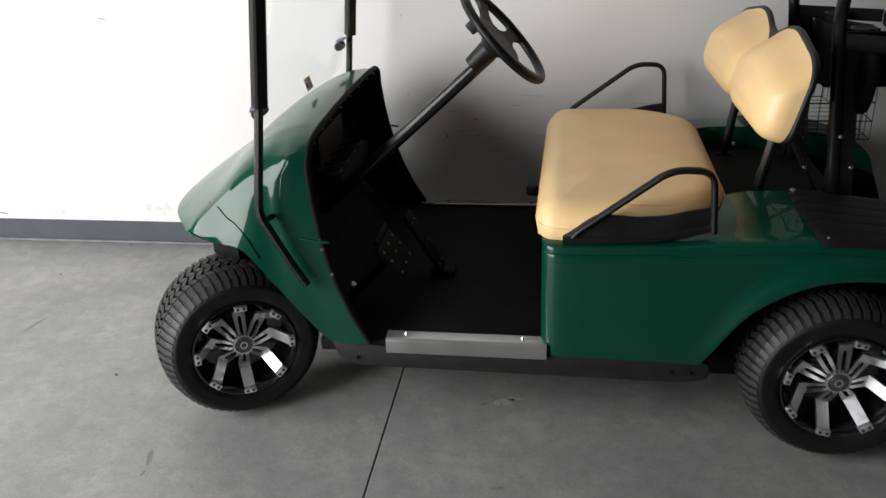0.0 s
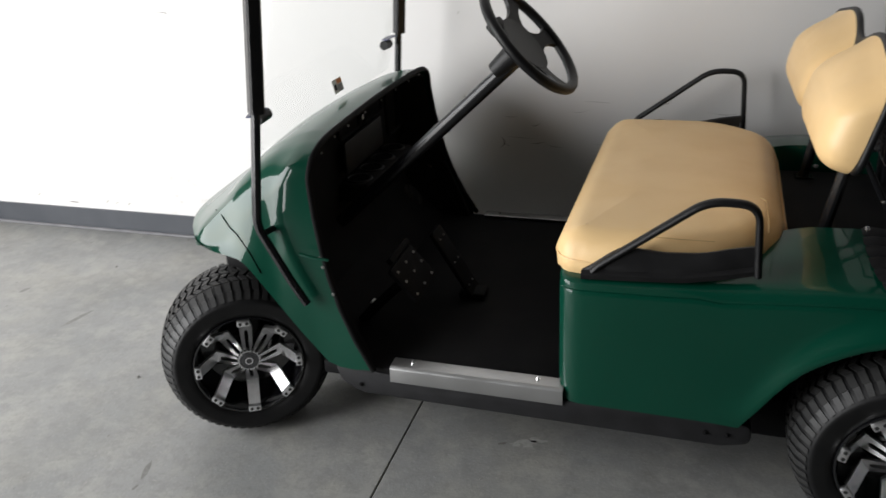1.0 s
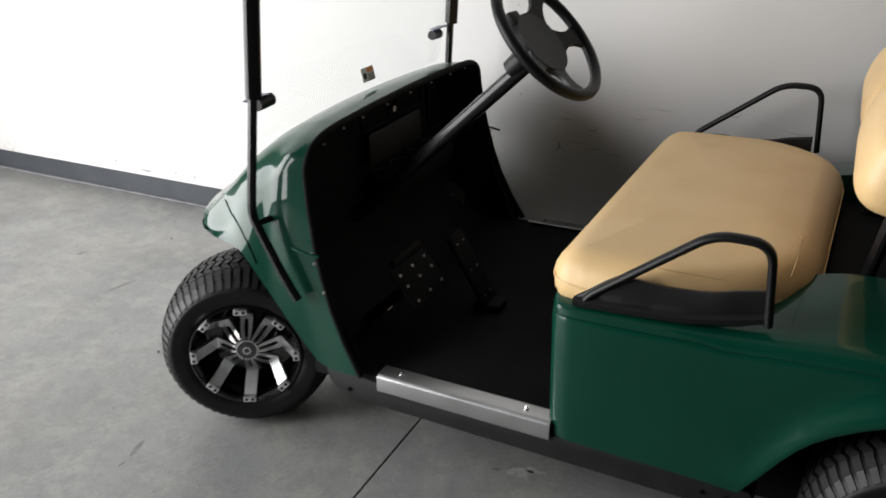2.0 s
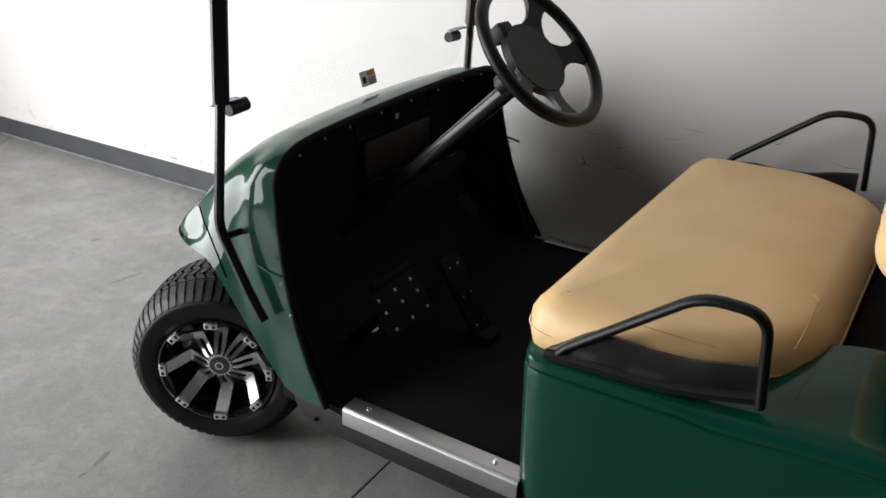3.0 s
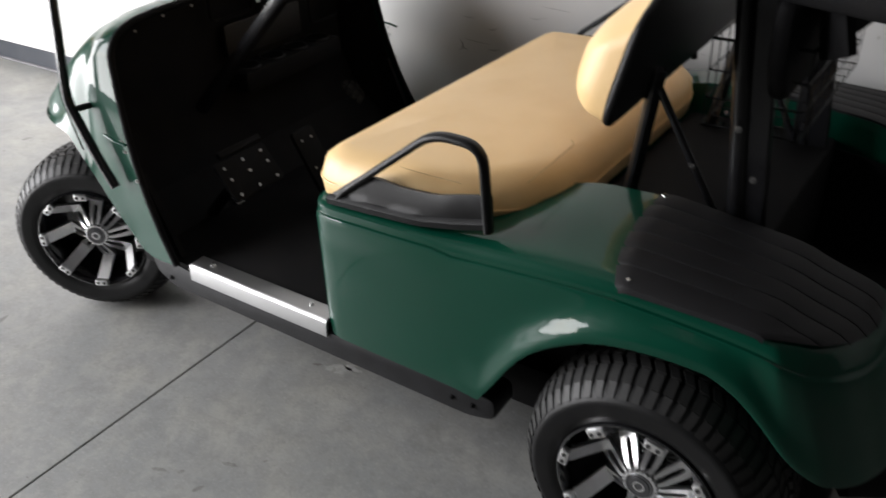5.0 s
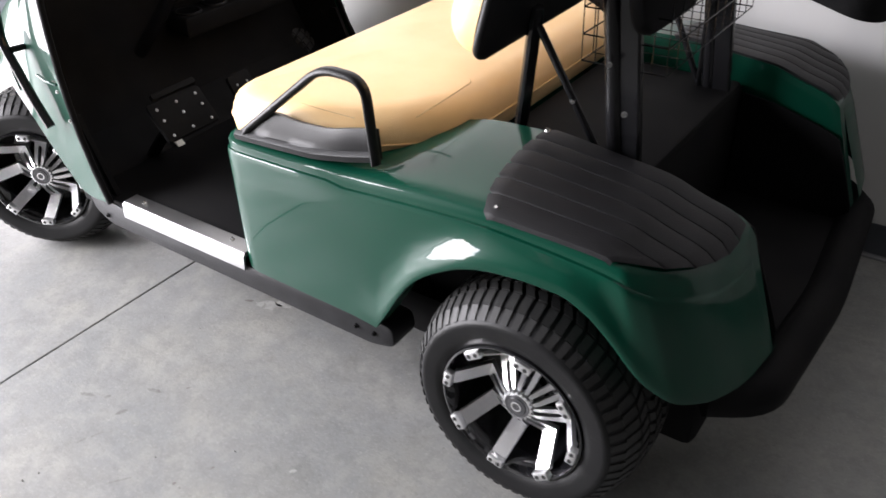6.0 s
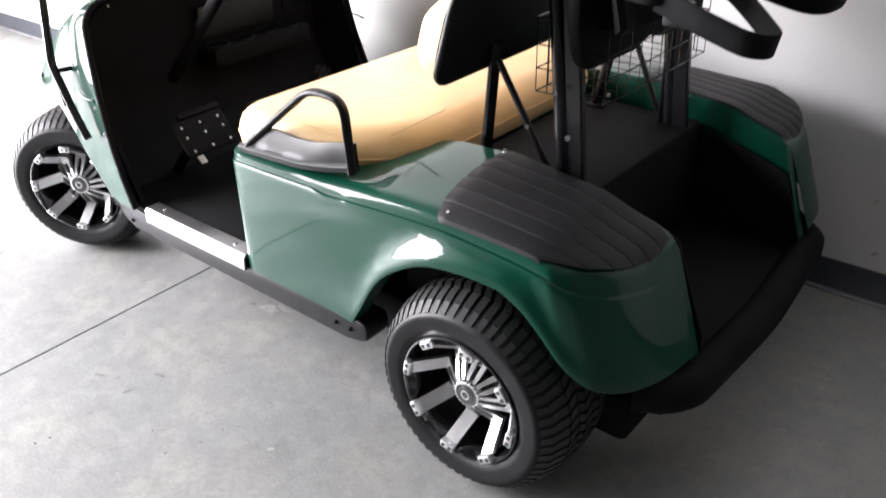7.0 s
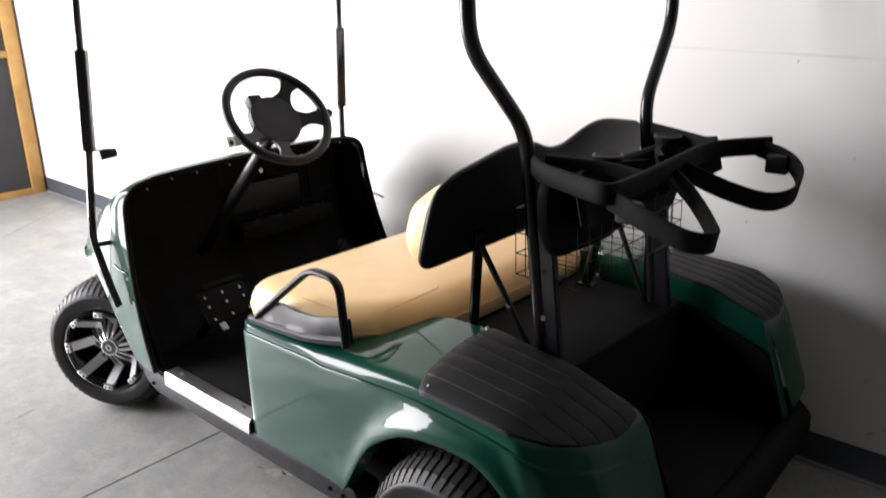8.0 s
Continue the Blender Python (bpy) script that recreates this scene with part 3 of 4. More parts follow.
cp("pedal_arm", sweep(smooth_path([(0.43, -0.37, 0.445), (0.34, -0.38, 0.36), (0.27, -0.38, 0.285)], 0.03), rect(0.02, 0.03, 0.004)), DULL, "", 40, brake)
cp("pedal_tab", prism(rounded([(-0.016, -0.013), (0.016, -0.013), (0.016, 0.013), (-0.016, 0.013)], 0.004, 3), 0.008, Matrix.Translation((0.2834, -0.287, 0.295)) @ Matrix.Rotation(radians(40), 4, "Y"), 0.002), WHITE, "white pedal tab", 30, brake)
acc_m = Matrix.Translation((0.509, -0.157, 0.405)) @ Matrix.Rotation(radians(59.3), 4, "Y")
accel = cp("accelerator_pedal", prism(rounded([(-0.115, -0.042), (0.115, -0.042), (0.115, 0.042), (-0.115, 0.042)], 0.014, 4), 0.014, acc_m @ Matrix.Translation((0, 0, -0.0145)), 0.004), DULL, "long narrow black pedal with steel studs")
for u in (-0.083, 0.0, 0.082):
    for v in (-0.019, 0.019):
        bolt(acc_m @ Vector((u, v, -0.001)), 0.003, accel, (0.86, 0, 0.51), STUD)
cp("pedal_base", box(0.52, -0.19, 0.289, 0.60, -0.125, 0.312, 0.006), DULL, "", 40, accel)

floor_pan = cp("floor_pan", box(0.25, C - 0.545, 0.25, 0.90, C + 0.545, 0.290, 0.006), DULL, "black floor pan")
for s in (-1, 1):
    o = rounded([(0.285, 0.292), (0.30, 0.235), (0.36, 0.205), (1.28, 0.198), (1.345, 0.215), (1.34, 0.268), (0.9, 0.268), (0.45, 0.275)], 0.02, 4)
    m = XZ.copy()
    m.translation = (0, C + (-0.47 if s < 0 else 0.552), 0)
    rocker = cp("rocker_panel", prism(o, 0.082, m, 0.008), ROCK, "black rocker panel")
    o = rounded([(C + s * 0.505, 0.291), (C + s * 0.505, 0.303), (C + s * 0.548, 0.303), (C + s * 0.556, 0.297), (C + s * 0.559, 0.258), (C + s * 0.554, 0.258), (C + s * 0.549, 0.291)], 0.003, 3)
    sill = cp("sill_plate", prism(o, 0.455, Matrix(((0, 0, 1, 0.447), (1, 0, 0, 0), (0, 1, 0, 0), (0, 0, 0, 1)))), ALU, "brushed aluminium sill plate")
    for x in (0.503, 0.835):
        bolt((x, C + s * 0.525, 0.3025), 0.0055, sill, (0, 0, 1))
    for x in (0.36, 1.24, 1.29):
        bolt((x, C + s * 0.553, 0.235), 0.005, rocker, (0, s, 0), DULL)

rear_from = 0.88
# rear body: ribs along x; each from inside the well over the top and down the side
TOP = [(0.885, 0.604), (1.05, 0.607), (1.2, 0.615), (1.29, 0.632), (1.37, 0.656), (1.45, 0.668), (1.55, 0.669), (1.7, 0.653), (1.83, 0.637), (1.91, 0.625), (1.97, 0.611), (2.02, 0.592), (2.05, 0.565)]
LOW = [(0.885, 0.268), (1.31, 0.268), (1.345, 0.32), (1.37, 0.362), (1.40, 0.406), (1.44, 0.450), (1.49, 0.487), (1.55, 0.520), (1.61, 0.537), (1.68, 0.543), (1.74, 0.540), (1.79, 0.518), (1.835, 0.478), (1.875, 0.432), (1.91, 0.398), (1.95, 0.374), (2.0, 0.362), (2.05, 0.358)]
SHO = [(0.885, 0.604), (1.2, 0.614), (1.35, 0.626), (1.5, 0.636), (1.575, 0.639), (1.7, 0.634), (1.83, 0.624), (1.91, 0.614), (1.97, 0.603), (2.02, 0.585), (2.05, 0.56)]
RIDGE = [(0.885, 0.574), (0.95, 0.577), (1.2, 0.588), (1.35, 0.598), (1.5, 0.604), (1.6, 0.604), (1.7, 0.600), (1.83, 0.588), (1.91, 0.572), (1.97, 0.555), (2.05, 0.52)]
INN = [(0.885, 0.30), (1.3, 0.30), (1.45, 0.285), (2.05, 0.268)]
OUT = [(0.885, 0.505), (0.89, 0.522), (0.90, 0.537), (0.92, 0.548), (0.95, 0.553), (1.7, 0.562), (1.87, 0.565), (1.94, 0.55), (1.985, 0.51), (2.015, 0.45), (2.032, 0.38), (2.04, 0.29)]
XS = (0.885, 0.887, 0.89, 0.894, 0.90, 0.909, 0.92, 0.935, 0.95, 1.0, 1.1, 1.2, 1.25, 1.31, 1.325, 1.345, 1.38, 1.405, 1.43, 1.455, 1.48, 1.51, 1.54, 1.58, 1.62, 1.67, 1.70) + tuple(np.linspace(1.72, 2.038, 34))


def curve(table, x):
    """Reads a table of (x, value) rows on a smooth curve that overshoots nowhere."""
    xs, vs = zip(*table)
    if x <= xs[0]:
        return vs[0]
    if x >= xs[-1]:
        return vs[-1]
    k = next(i for i in range(len(xs) - 1) if xs[i] <= x <= xs[i + 1])
    d = [(vs[i + 1] - vs[i]) / (xs[i + 1] - xs[i]) for i in range(len(xs) - 1)]

    def slope(i):
        if i == 0 or i == len(xs) - 1:
            return d[0] if i == 0 else d[-1]
        return 0.0 if d[i - 1] * d[i] <= 0 else 2 * d[i - 1] * d[i] / (d[i - 1] + d[i])
    h = xs[k + 1] - xs[k]
    t = (x - xs[k]) / h
    return vs[k] * (1 + 2 * t) * (1 - t) ** 2 + vs[k + 1] * t * t * (3 - 2 * t) + h * (slope(k) * t * (1 - t) ** 2 - slope(k + 1) * t * t * (1 - t))


def ease(u):
    u = min(1.0, max(0.0, u))
    return u * u * (3 - 2 * u)


def fender_top(x, y=None):
    """Height of the fender's upper face, y out from the middle line."""
    t = curve(TOP, x)
    if y is None:
        return t
    i, o = curve(INN, x), curve(OUT, x)
    return t - (t - curve(SHO, x)) * float(np.interp((y - i) / max(0.05, o - i), (0.0, 0.3, 0.6, 0.9), (0.0, 0.12, 0.5, 1.0)))


# outline of the mats: where they begin and end, from the outer edge to the inner
MAT_FRONT = [(0.0, 1.583), (0.2, 1.562), (0.4, 1.552), (0.7, 1.548), (1.0, 1.552)]
MAT_END = [(0.0, 1.815), (0.07, 1.845), (0.12, 1.875), (0.22, 1.905), (0.38, 1.93), (0.56, 1.945), (0.75, 1.952), (1.0, 1.945)]
for s in (-1, 1):
    rows = []
    for x in XS:
        t, l, i, o = curve(TOP, x), along(LOW, x) if x < 1.4 else curve(LOW, x), curve(INN, x), curve(OUT, x)
        lean = 0.085 * ease((x - 1.77) / 0.2)
        bow = min(1.0, abs(x - 1.62) / 0.40)
        flare = 0.028 * (1 - bow * bow) ** 1.6
        o = max(o, i + 0.02)
        d = min(0.028 if x < 1.25 else 0.05, (o - i) * 0.4)
        # the flange round the wheel arch swells out and fades up the side
        h = curve(SHO, x)
        line_z = min(curve(RIDGE, x), h - 0.018 - d * 0.4)
        room = max(0.02, line_z - 0.012 - l)
        w = o - i
        pts = [(i, 0.315), (i, t - 0.02), (i + 0.008, t)] + [(i + w * f, fender_top(x, i + w * f)) for f in (0.3, 0.6)]
        pts += [(o - d, h - 0.003), (o - d * 0.4, h - 0.008), (o - d * 0.14 - 0.002, h * 0.5 + line_z * 0.5 + 0.002), (o - 0.0060, line_z + 0.006), (o - 0.0055, line_z + 0.0015), (o - 0.0005, line_z), (o + 0.001, line_z - 0.005)]
        for k in (1.0, 0.8, 0.62, 0.46, 0.32, 0.2, 0.1, 0.03):
            up = room * k
            pts.append((o + 0.002 + flare * math.exp(-(max(0.0, up - 0.012) / 0.034) ** 2), l + up))
        pts += [(o + 0.001 + flare, l), (o - 0.035, l - 0.002)]
        far = FAR * min(1.0, max(0.0, (x - 0.9) / 0.5)) if s > 0 else 0.0
        rows.append([(x - lean * max(0.0, (z - l) / max(0.05, t - l)), C + s * y + far, z) for y, z in pts])
    # the turned-in edge that closes the tail
    end = rows[-1]
    mid = sum(p[1] for p in end) / len(end)
    rows.append([(p[0] - 0.001, mid, p[2]) for p in end])
    cp("rear_fender", skin(rows), GREEN, "glossy green rear body side and fender", 45)
    # rubber mat on top of the fender: bars with grooves between them
    n_bar = 6
    bm = bmesh.new()
    grid = []
    fr = [(0.0, -0.002)]
    for b in range(n_bar):
        f0, f1 = b / n_bar, (b + 1) / n_bar
        fr += [(f0 + 0.006, 0.0056), (f0 + 0.02, 0.0066), (f1 - 0.02, 0.0066), (f1 - 0.006, 0.0056), (f1, 0.0034 if b < n_bar - 1 else -0.002)]
    for u in np.linspace(0, 1, 25):
        row = []
        for f, h in fr:
            frac = (f * n_bar) % 1.0
            xa, xb = along(MAT_FRONT, f), along(MAT_END, f)
            xl = xa + (xb - xa) * u - 0.011 * (1 - u) ** 6 * (1 - (2 * frac - 1) ** 4)
            y = 0.559 + (0.285 - 0.559) * f
            edge = -0.004 if u in (0.0, 1.0) else 0.0
            x = xl
            for _ in range(12):
                x = xl + 0.085 * ease((x - 1.77) / 0.2)
            side = 0.016 * max(0.0, 1 - f / 0.1) * (1 - 0.4 * u)
            row.append(bm.verts.new((xl, C + s * y + (FAR if s > 0 else 0), fender_top(x, y) + h + edge - side)))
        grid.append(row)
    for a, b in zip(grid, grid[1:]):
        for j in range(len(a) - 1):
            bm.faces.new((a[j], a[j + 1], b[j + 1], b[j]))
    mat_ob = cp("fender_mat", bm, MAT, "ribbed black rubber mat on the fender", 30)
    for x, y in ((1.592, 0.540), (1.555, 0.30)) if s < 0 else ():
        bolt((x, C + s * y + (FAR if s > 0 else 0), fender_top(x, y) + 0.006 - (0.012 if y > 0.5 else 0)), 0.0055, mat_ob, (0, s * 0.4, 1))
cp("seat_base_front", box(0.889, C - 0.507, 0.27, 0.905, C + 0.507, 0.572, 0.004), DULL, "black seat base panel")
cp("under_body", box(0.3, C - 0.40, 0.13, 1.95, C + 0.40, 0.25, 0.02), DULL, "black under body")
cp("arch_liner", box(1.36, C - 0.34, 0.2, 1.93, C + 0.34, 0.30, 0.01), DULL, "black inner arch")
for s in (-1, 1):
    cp("arch_wall", box(1.30, C + s * 0.345, 0.22, 1.84, C + s * 0.36, 0.54, 0.004), DULL, "black inner wall of the wheel arch")


# seat cushion
def cushion(outline, z0, z1, top_r, m=None, crown=0.01):
    """A padded slab: the outline drawn in by steps towards its crowned top."""
    n = len(outline)
    cx, cy = sum(p[0] for p in outline) / n, sum(p[1] for p in outline) / n
    pts = [Vector(p) for p in outline]

    def inset(d):
        out = []
        for i, p in enumerate(pts):
            t = (pts[(i + 1) % n] - pts[i - 1]).normalized()
            nrm = Vector((t.y, -t.x))
            if nrm.dot(p - Vector((cx, cy))) > 0:
                nrm = -nrm
            out.append(p + nrm * d)
        return out
    rows = [[(p.x, p.y, z0) for p in inset(0.02)], [(p.x, p.y, z0 + 0.012) for p in inset(0.004)]]
    for k in range(8):
        a = k / 7 * math.pi / 2
        rows.append([(p.x, p.y, z1 - top_r + top_r * math.sin(a) - crown) for p in inset(top_r * (1 - math.cos(a)))])
    base = inset(top_r)
    for f, dz in ((0.8, 0.55), (0.55, 0.85), (0.3, 0.95), (0.06, 1.0)):
        rows.append([(cx + (p.x - cx) * f, cy + (p.y - cy) * f, z1 - crown + crown * dz) for p in base])
    for r in rows[1:]:
        for i, (x, y, z) in enumerate(r):
            q = noise.noise(Vector((x * 9, y * 9, z * 9))) * 0.0025 + noise.noise(Vector((x * 30, y * 30, z * 30))) * 0.0008
            r[i] = (x, y, z + q)
    # small puckers where the cover is pulled down over the sides
    for r in rows[1:6]:
        for i, (x, y, z) in enumerate(r):
            e = 0.006 * noise.noise(Vector((x * 55, y * 55, 3.0)))
            r[i] = (x + (x - cx) * e / 0.3, y + (y - cy) * e / 0.5, z)
    bm = skin(rows, closed=True)
    bm.verts.ensure_lookup_table()
    bm.faces.new([bm.verts[i] for i in range(n)])
    bm.faces.new([bm.verts[i] for i in range(len(bm.verts) - n, len(bm.verts))])
    if m is not None:
        bm.transform(m)
    return bm


seat_out = rounded([(0.866, C - 0.52), (1.20, C - 0.52), (1.39, C - 0.36), (1.39, C + 0.38), (1.22, C + 0.52), (0.866, C + 0.52)], [0.09, 0.2, 0.12, 0.12, 0.2, 0.09], 9)
seat = cp("seat_cushion", cushion(seat_out, 0.590, 0.712, 0.072), VINYL, "tan vinyl bench seat cushion", 60)
cp("seat_piping", sweep([(x, y, 0.6365) for x, y in seat_out], circle(0.0022, 6), closed=True), VINYL, "stitched edge seam", 60, seat)
seam_at = smooth_path([(1.338, C - 0.425, 0.7005), (1.340, C - 0.33, 0.7040), (1.338, C - 0.235, 0.7055), (1.325, C - 0.222, 0.706)], 0.012, 4)
cp("seat_seam", sweep(seam_at, circle(0.0011, 6)), CREASEM, "thin raised seam in the cover", 60, seat)
cp("seat_crease", sweep([(1.03, C - 0.478, 0.694), (1.09, C - 0.480, 0.6945), (1.15, C - 0.481, 0.694), (1.225, C - 0.478, 0.693)], circle(0.0008, 6)), CREASEM, "fine dark crease in the cover", 60, seat)
knob = cp("direction_lever", tube([(0.885, 0.1, 0.47), (0.842, 0.1, 0.485)], 0.007), BLACK, "small black lever on the seat base")
cp("lever_knob", box(0.805, 0.086, 0.475, 0.848, 0.114, 0.512, 0.009), BLACK, "", 50, knob)

rear_from = None
# hip rails beside the seat
for s in (-1, 1):
    y = C + s * 0.532 + (0.055 if s > 0 else 0.0)
    up = 0.026 if s > 0 else 0.0
    dx = 0.02 if s > 0 else 0.01
    pts = smooth_path([(0.955, y, 0.606), (0.975, y, 0.634 + up), (1.195 + dx, y, 0.809 + up), (1.298 + dx, y, 0.806 + up), (1.309 + dx, y, 0.642)], 0.04, 7)
    arm = cp("hip_rail", sweep(pts, rect(0.0155, 0.025, 0.006), up=(0, 1, 0)), BLACK, "black plastic hip rail", 50)
    up_z = [(0.94, 0.620), (0.965, 0.638), (1.02, 0.680), (1.06, 0.684), (1.12, 0.678), (1.2, 0.683), (1.26, 0.698), (1.315, 0.707)]
    lo_z = [(0.94, 0.613), (1.05, 0.618), (1.17, 0.625), (1.25, 0.638), (1.315, 0.652)]
    rows = []
    for x in np.linspace(0.94, 1.315, 19):
        u = (x - 0.94) / 0.365
        zu, zl = along(up_z, x), along(lo_z, x)
        yo, yi = 0.545 - 0.03 * max(0.0, u - 0.55) ** 1.3, 0.5325 - 0.03 * max(0.0, u - 0.8)
        dz = zu - zl
        rows.append([(x, C + s * (yo - 0.012), zl - 0.012), (x, C + s * yo, zl - 0.008), (x, C + s * (yo + 0.002), zl + 0.004), (x, C + s * (yo - 0.003), zl + 0.009), (x, C + s * (yo - 0.008), zl + 0.012), (x, C + s * (yi + 0.001), zl + dz * 0.45), (x, C + s * (yi - 0.002), zl + dz * 0.85), (x, C + s * (yi - 0.006), zu), (x, C + s * (yi - 0.016), zu - 0.002), (x, C + s * (yi - 0.02), zl - 0.012)])
    bm = skin(rows, closed=True)
    bm.verts.ensure_lookup_table()
    bm.faces.new([bm.verts[i] for i in range(10)])
    bm.faces.new([bm.verts[i] for i in range(len(bm.verts) - 10, len(bm.verts))])
    cp("rail_tray", bm, BLACK, "moulded black tray below the rail", 45, arm)


def back_cushion(outline, thick, m):
    """A pad that bulges from its back and falls off towards its upper edge."""
    xs, ys = [p[0] for p in outline], [p[1] for p in outline]
    cx, cy, hx, hy = (min(xs) + max(xs)) / 2, (min(ys) + max(ys)) / 2, (max(xs) - min(xs)) / 2, (max(ys) - min(ys)) / 2
    rows = []
    for k in range(12):
        a = k / 11 * math.pi / 2
        h, d = thick * 0.9 * (0.1 + 0.9 * math.sin(a)) if k else 0.0, 0.062 * (1 - math.cos(a)) ** 1.2
        rows.append([(h, d, 1.0)] * 1 + [(x, y) for x, y in outline])
    for f, e in ((0.8, 0.5), (0.55, 0.8), (0.3, 0.95), (0.05, 1.0)):
        rows.append([(thick * (0.9 + 0.1 * e), 0.062, f)] + [(x, y) for x, y in outline])
    out = []
    for (h, d, f), *pts in rows:
        ring = []
        for x, y in pts:
            px, py = cx + (x - cx) * (1 - d / hx) * f, cy + (y - cy) * (1 - d / hy) * f
            fall = min(1.0, max(0.0, (py - 0.0) / 0.26))
            py -= 0.075 * (h / thick) ** 0.75 * fall * fall * (3 - 2 * fall)
            q = noise.noise(Vector((px * 8, py * 8, h * 8))) * 0.002
            ring.append((px, py, h + q * (h > 0.02)))
        out.append(ring)
    bm = skin(out, closed=True)
    bm.verts.ensure_lookup_table()
    n = len(outline)
    bm.faces.new([bm.verts[i] for i in range(n)])
    bm.faces.new([bm.verts[i] for i in range(len(bm.verts) - n, len(bm.verts))])
    bm.transform(m)
    return bm


# back rest: a tilted black shell and two tan pads
tilt = Matrix.Translation((1.482, 0, 0.846)) @ Matrix.Rotation(radians(15), 4, "Y") @ Matrix(((0, 0, -1, 0), (1, 0, 0, 0), (0, 1, 0, 0), (0, 0, 0, 1)))
shell_out = rounded([(C - 0.462, 0.0), (C + 0.462, 0.0), (C + 0.452, 0.185), (C + 0.40, 0.222), (C + 0.16, 0.268), (C, 0.205), (C - 0.16, 0.268), (C - 0.40, 0.222), (C - 0.452, 0.185)], [0.05, 0.05, 0.03, 0.05, 0.11, 0.07, 0.11, 0.05, 0.03], 6)
shell = cp("back_shell", prism(shell_out, 0.016, tilt @ Matrix.Translation((0, 0, -0.017)), 0.006), BLACK, "black two-humped back rest shell", 50)
for s in (-1, 1):
    def flip(pts):
        return [(C + s * a, b) for a, b in pts]
    o = rounded(flip([(0.46, -0.01), (0.450, 0.175), (0.392, 0.213), (0.16, 0.257), (0.002, 0.197), (0.002, 0.02), (0.06, -0.01)]), [0.10, 0.09, 0.12, 0.14, 0.06, 0.07, 0.08], 10)
    cp("back_pad", back_cushion(o, 0.086, tilt), VINYL, "tan vinyl back rest pad", 60)

# seat back legs and braces, roof struts
for s in (-1, 1):
    def f(y):
        return C + s * y
    rear_from = 0.88
    leg = cp("seat_back_leg", sweep([(1.462, f(0.25), 0.60), (1.512, f(0.278), 0.90)], rect(0.024, 0.024, 0.005)), STEEL, "black steel seat back leg")
    cp("seat_back_brace", tube([(1.512, f(0.275), 0.87), (1.655, f(0.245), 0.60)], 0.0075), STEEL, "thin black brace")
    cp("leg_bracket", box(1.44, f(0.235), 0.598, 1.49, f(0.27), 0.606, 0.002), STEEL, "", 0)
    for p in ((1.494, f(0.258), 0.634), (1.47, f(0.25), 0.634), (1.586, f(0.264), 0.73), (1.662, f(0.25), 0.628), (1.687, f(0.282), 0.624), (1.700, f(0.284), 0.736), (1.662, f(0.282), 0.821)):
        bolt(p, 0.0052, cart, (0.3, -1, 0.3))
    cp("rear_roof_strut", sweep(smooth_path([(1.688, f(0.25), 0.50), (1.624, f(0.250), 1.135), (1.602, f(0.405), 1.325), (1.592, f(0.418), 1.95)], 0.055, 8), circle(0.0165, 14)), STEEL, "black steel rear roof strut")
    cp("rack_upright", sweep([(1.712, f(0.246), 0.55), (1.668, f(0.248), 1.06)], rect(0.04, 0.02, 0.004), up=(0, 1, 0)), STEEL, "flat black rack upright")
    rear_from = None
    def sy(y):
        return C + s * y - (0.055 if s > 0 else 0.0)
    strut = cp("front_roof_strut", sweep(smooth_path([(0.24, sy(0.572), 0.475), (0.205, sy(0.574), 0.535), (0.127, sy(0.572), 0.685), (0.160, sy(0.553), 0.97), (0.255, sy(0.52), 1.95)], 0.03), rect(0.022, 0.022, 0.006)), STEEL, "black steel front roof strut")
    cp("strut_sleeve", sweep([(0.163, sy(0.553), 0.972), (0.194, sy(0.5425), 1.275)], rect(0.036, 0.034, 0.005)), STEEL, "thicker black sleeve on the strut", 40, strut)
    for x, z in ((0.134, 0.661), (0.212, 0.522)):
        bolt((x + 0.004, C + s * 0.574, z), 0.0065, strut, (0, s, 0))
    cp("strut_spacer", tube([(0.138, C + s * 0.565, 0.661), (0.15, C + s * 0.515, 0.661)], 0.008), BLACK, "", 40, strut)
    clip = cp("windshield_clip", sweep([(0.136, sy(0.512), 0.942), (0.138, sy(0.458), 0.945)], circle(0.0155, 16)), BLACK, "black clip that holds the windshield", 40, strut)
    cp("clip_bracket", sweep([(0.148, sy(0.556), 0.962), (0.138, sy(0.52), 0.963), (0.136, sy(0.475), 0.961)], rect(0.026, 0.003, 0.001), up=(0, 0, 1)), CLIPB, "tinted plastic bracket", 30, strut)

rear_from = None
# clear windshield with its label
ws = cp("windshield", sweep([(0.114, C, 0.850), (0.228, C, 1.30)], rect(0.98, 0.004, 0.001), up=(-1, 0, 0.25)), GLASS, "clear acrylic windshield", 0)
ws.visible_shadow = False
edge = smooth_path([(0.228, C - 0.492, 1.30), (0.1135, C - 0.492, 0.848), (0.1135, C + 0.492, 0.848), (0.228, C + 0.492, 1.30)], 0.05, 8)
cp("windshield_edge", sweep(edge, circle(0.0016, 6)), GLASS, "pale cut edge of the acrylic", 40, ws)
lm = Matrix.Translation((0.1315, -0.058, 0.905)) @ Matrix.Rotation(radians(90), 4, "Z") @ Matrix.Rotation(radians(76), 4, "X")
label = cp("warning_label", prism(rounded([(-0.034, -0.02), (0.034, -0.02), (0.034, 0.02), (-0.034, 0.02)], 0.004, 3), 0.0006, lm), WHITE, "small white and orange warning label", 0)
cp("orange_field", prism([(-0.002, 0.004), (0.032, 0.004), (0.032, 0.018), (-0.002, 0.018)], 0.0004, lm @ Matrix.Translation((0, 0, 0.0008))), ORANGE, "", 0, label)
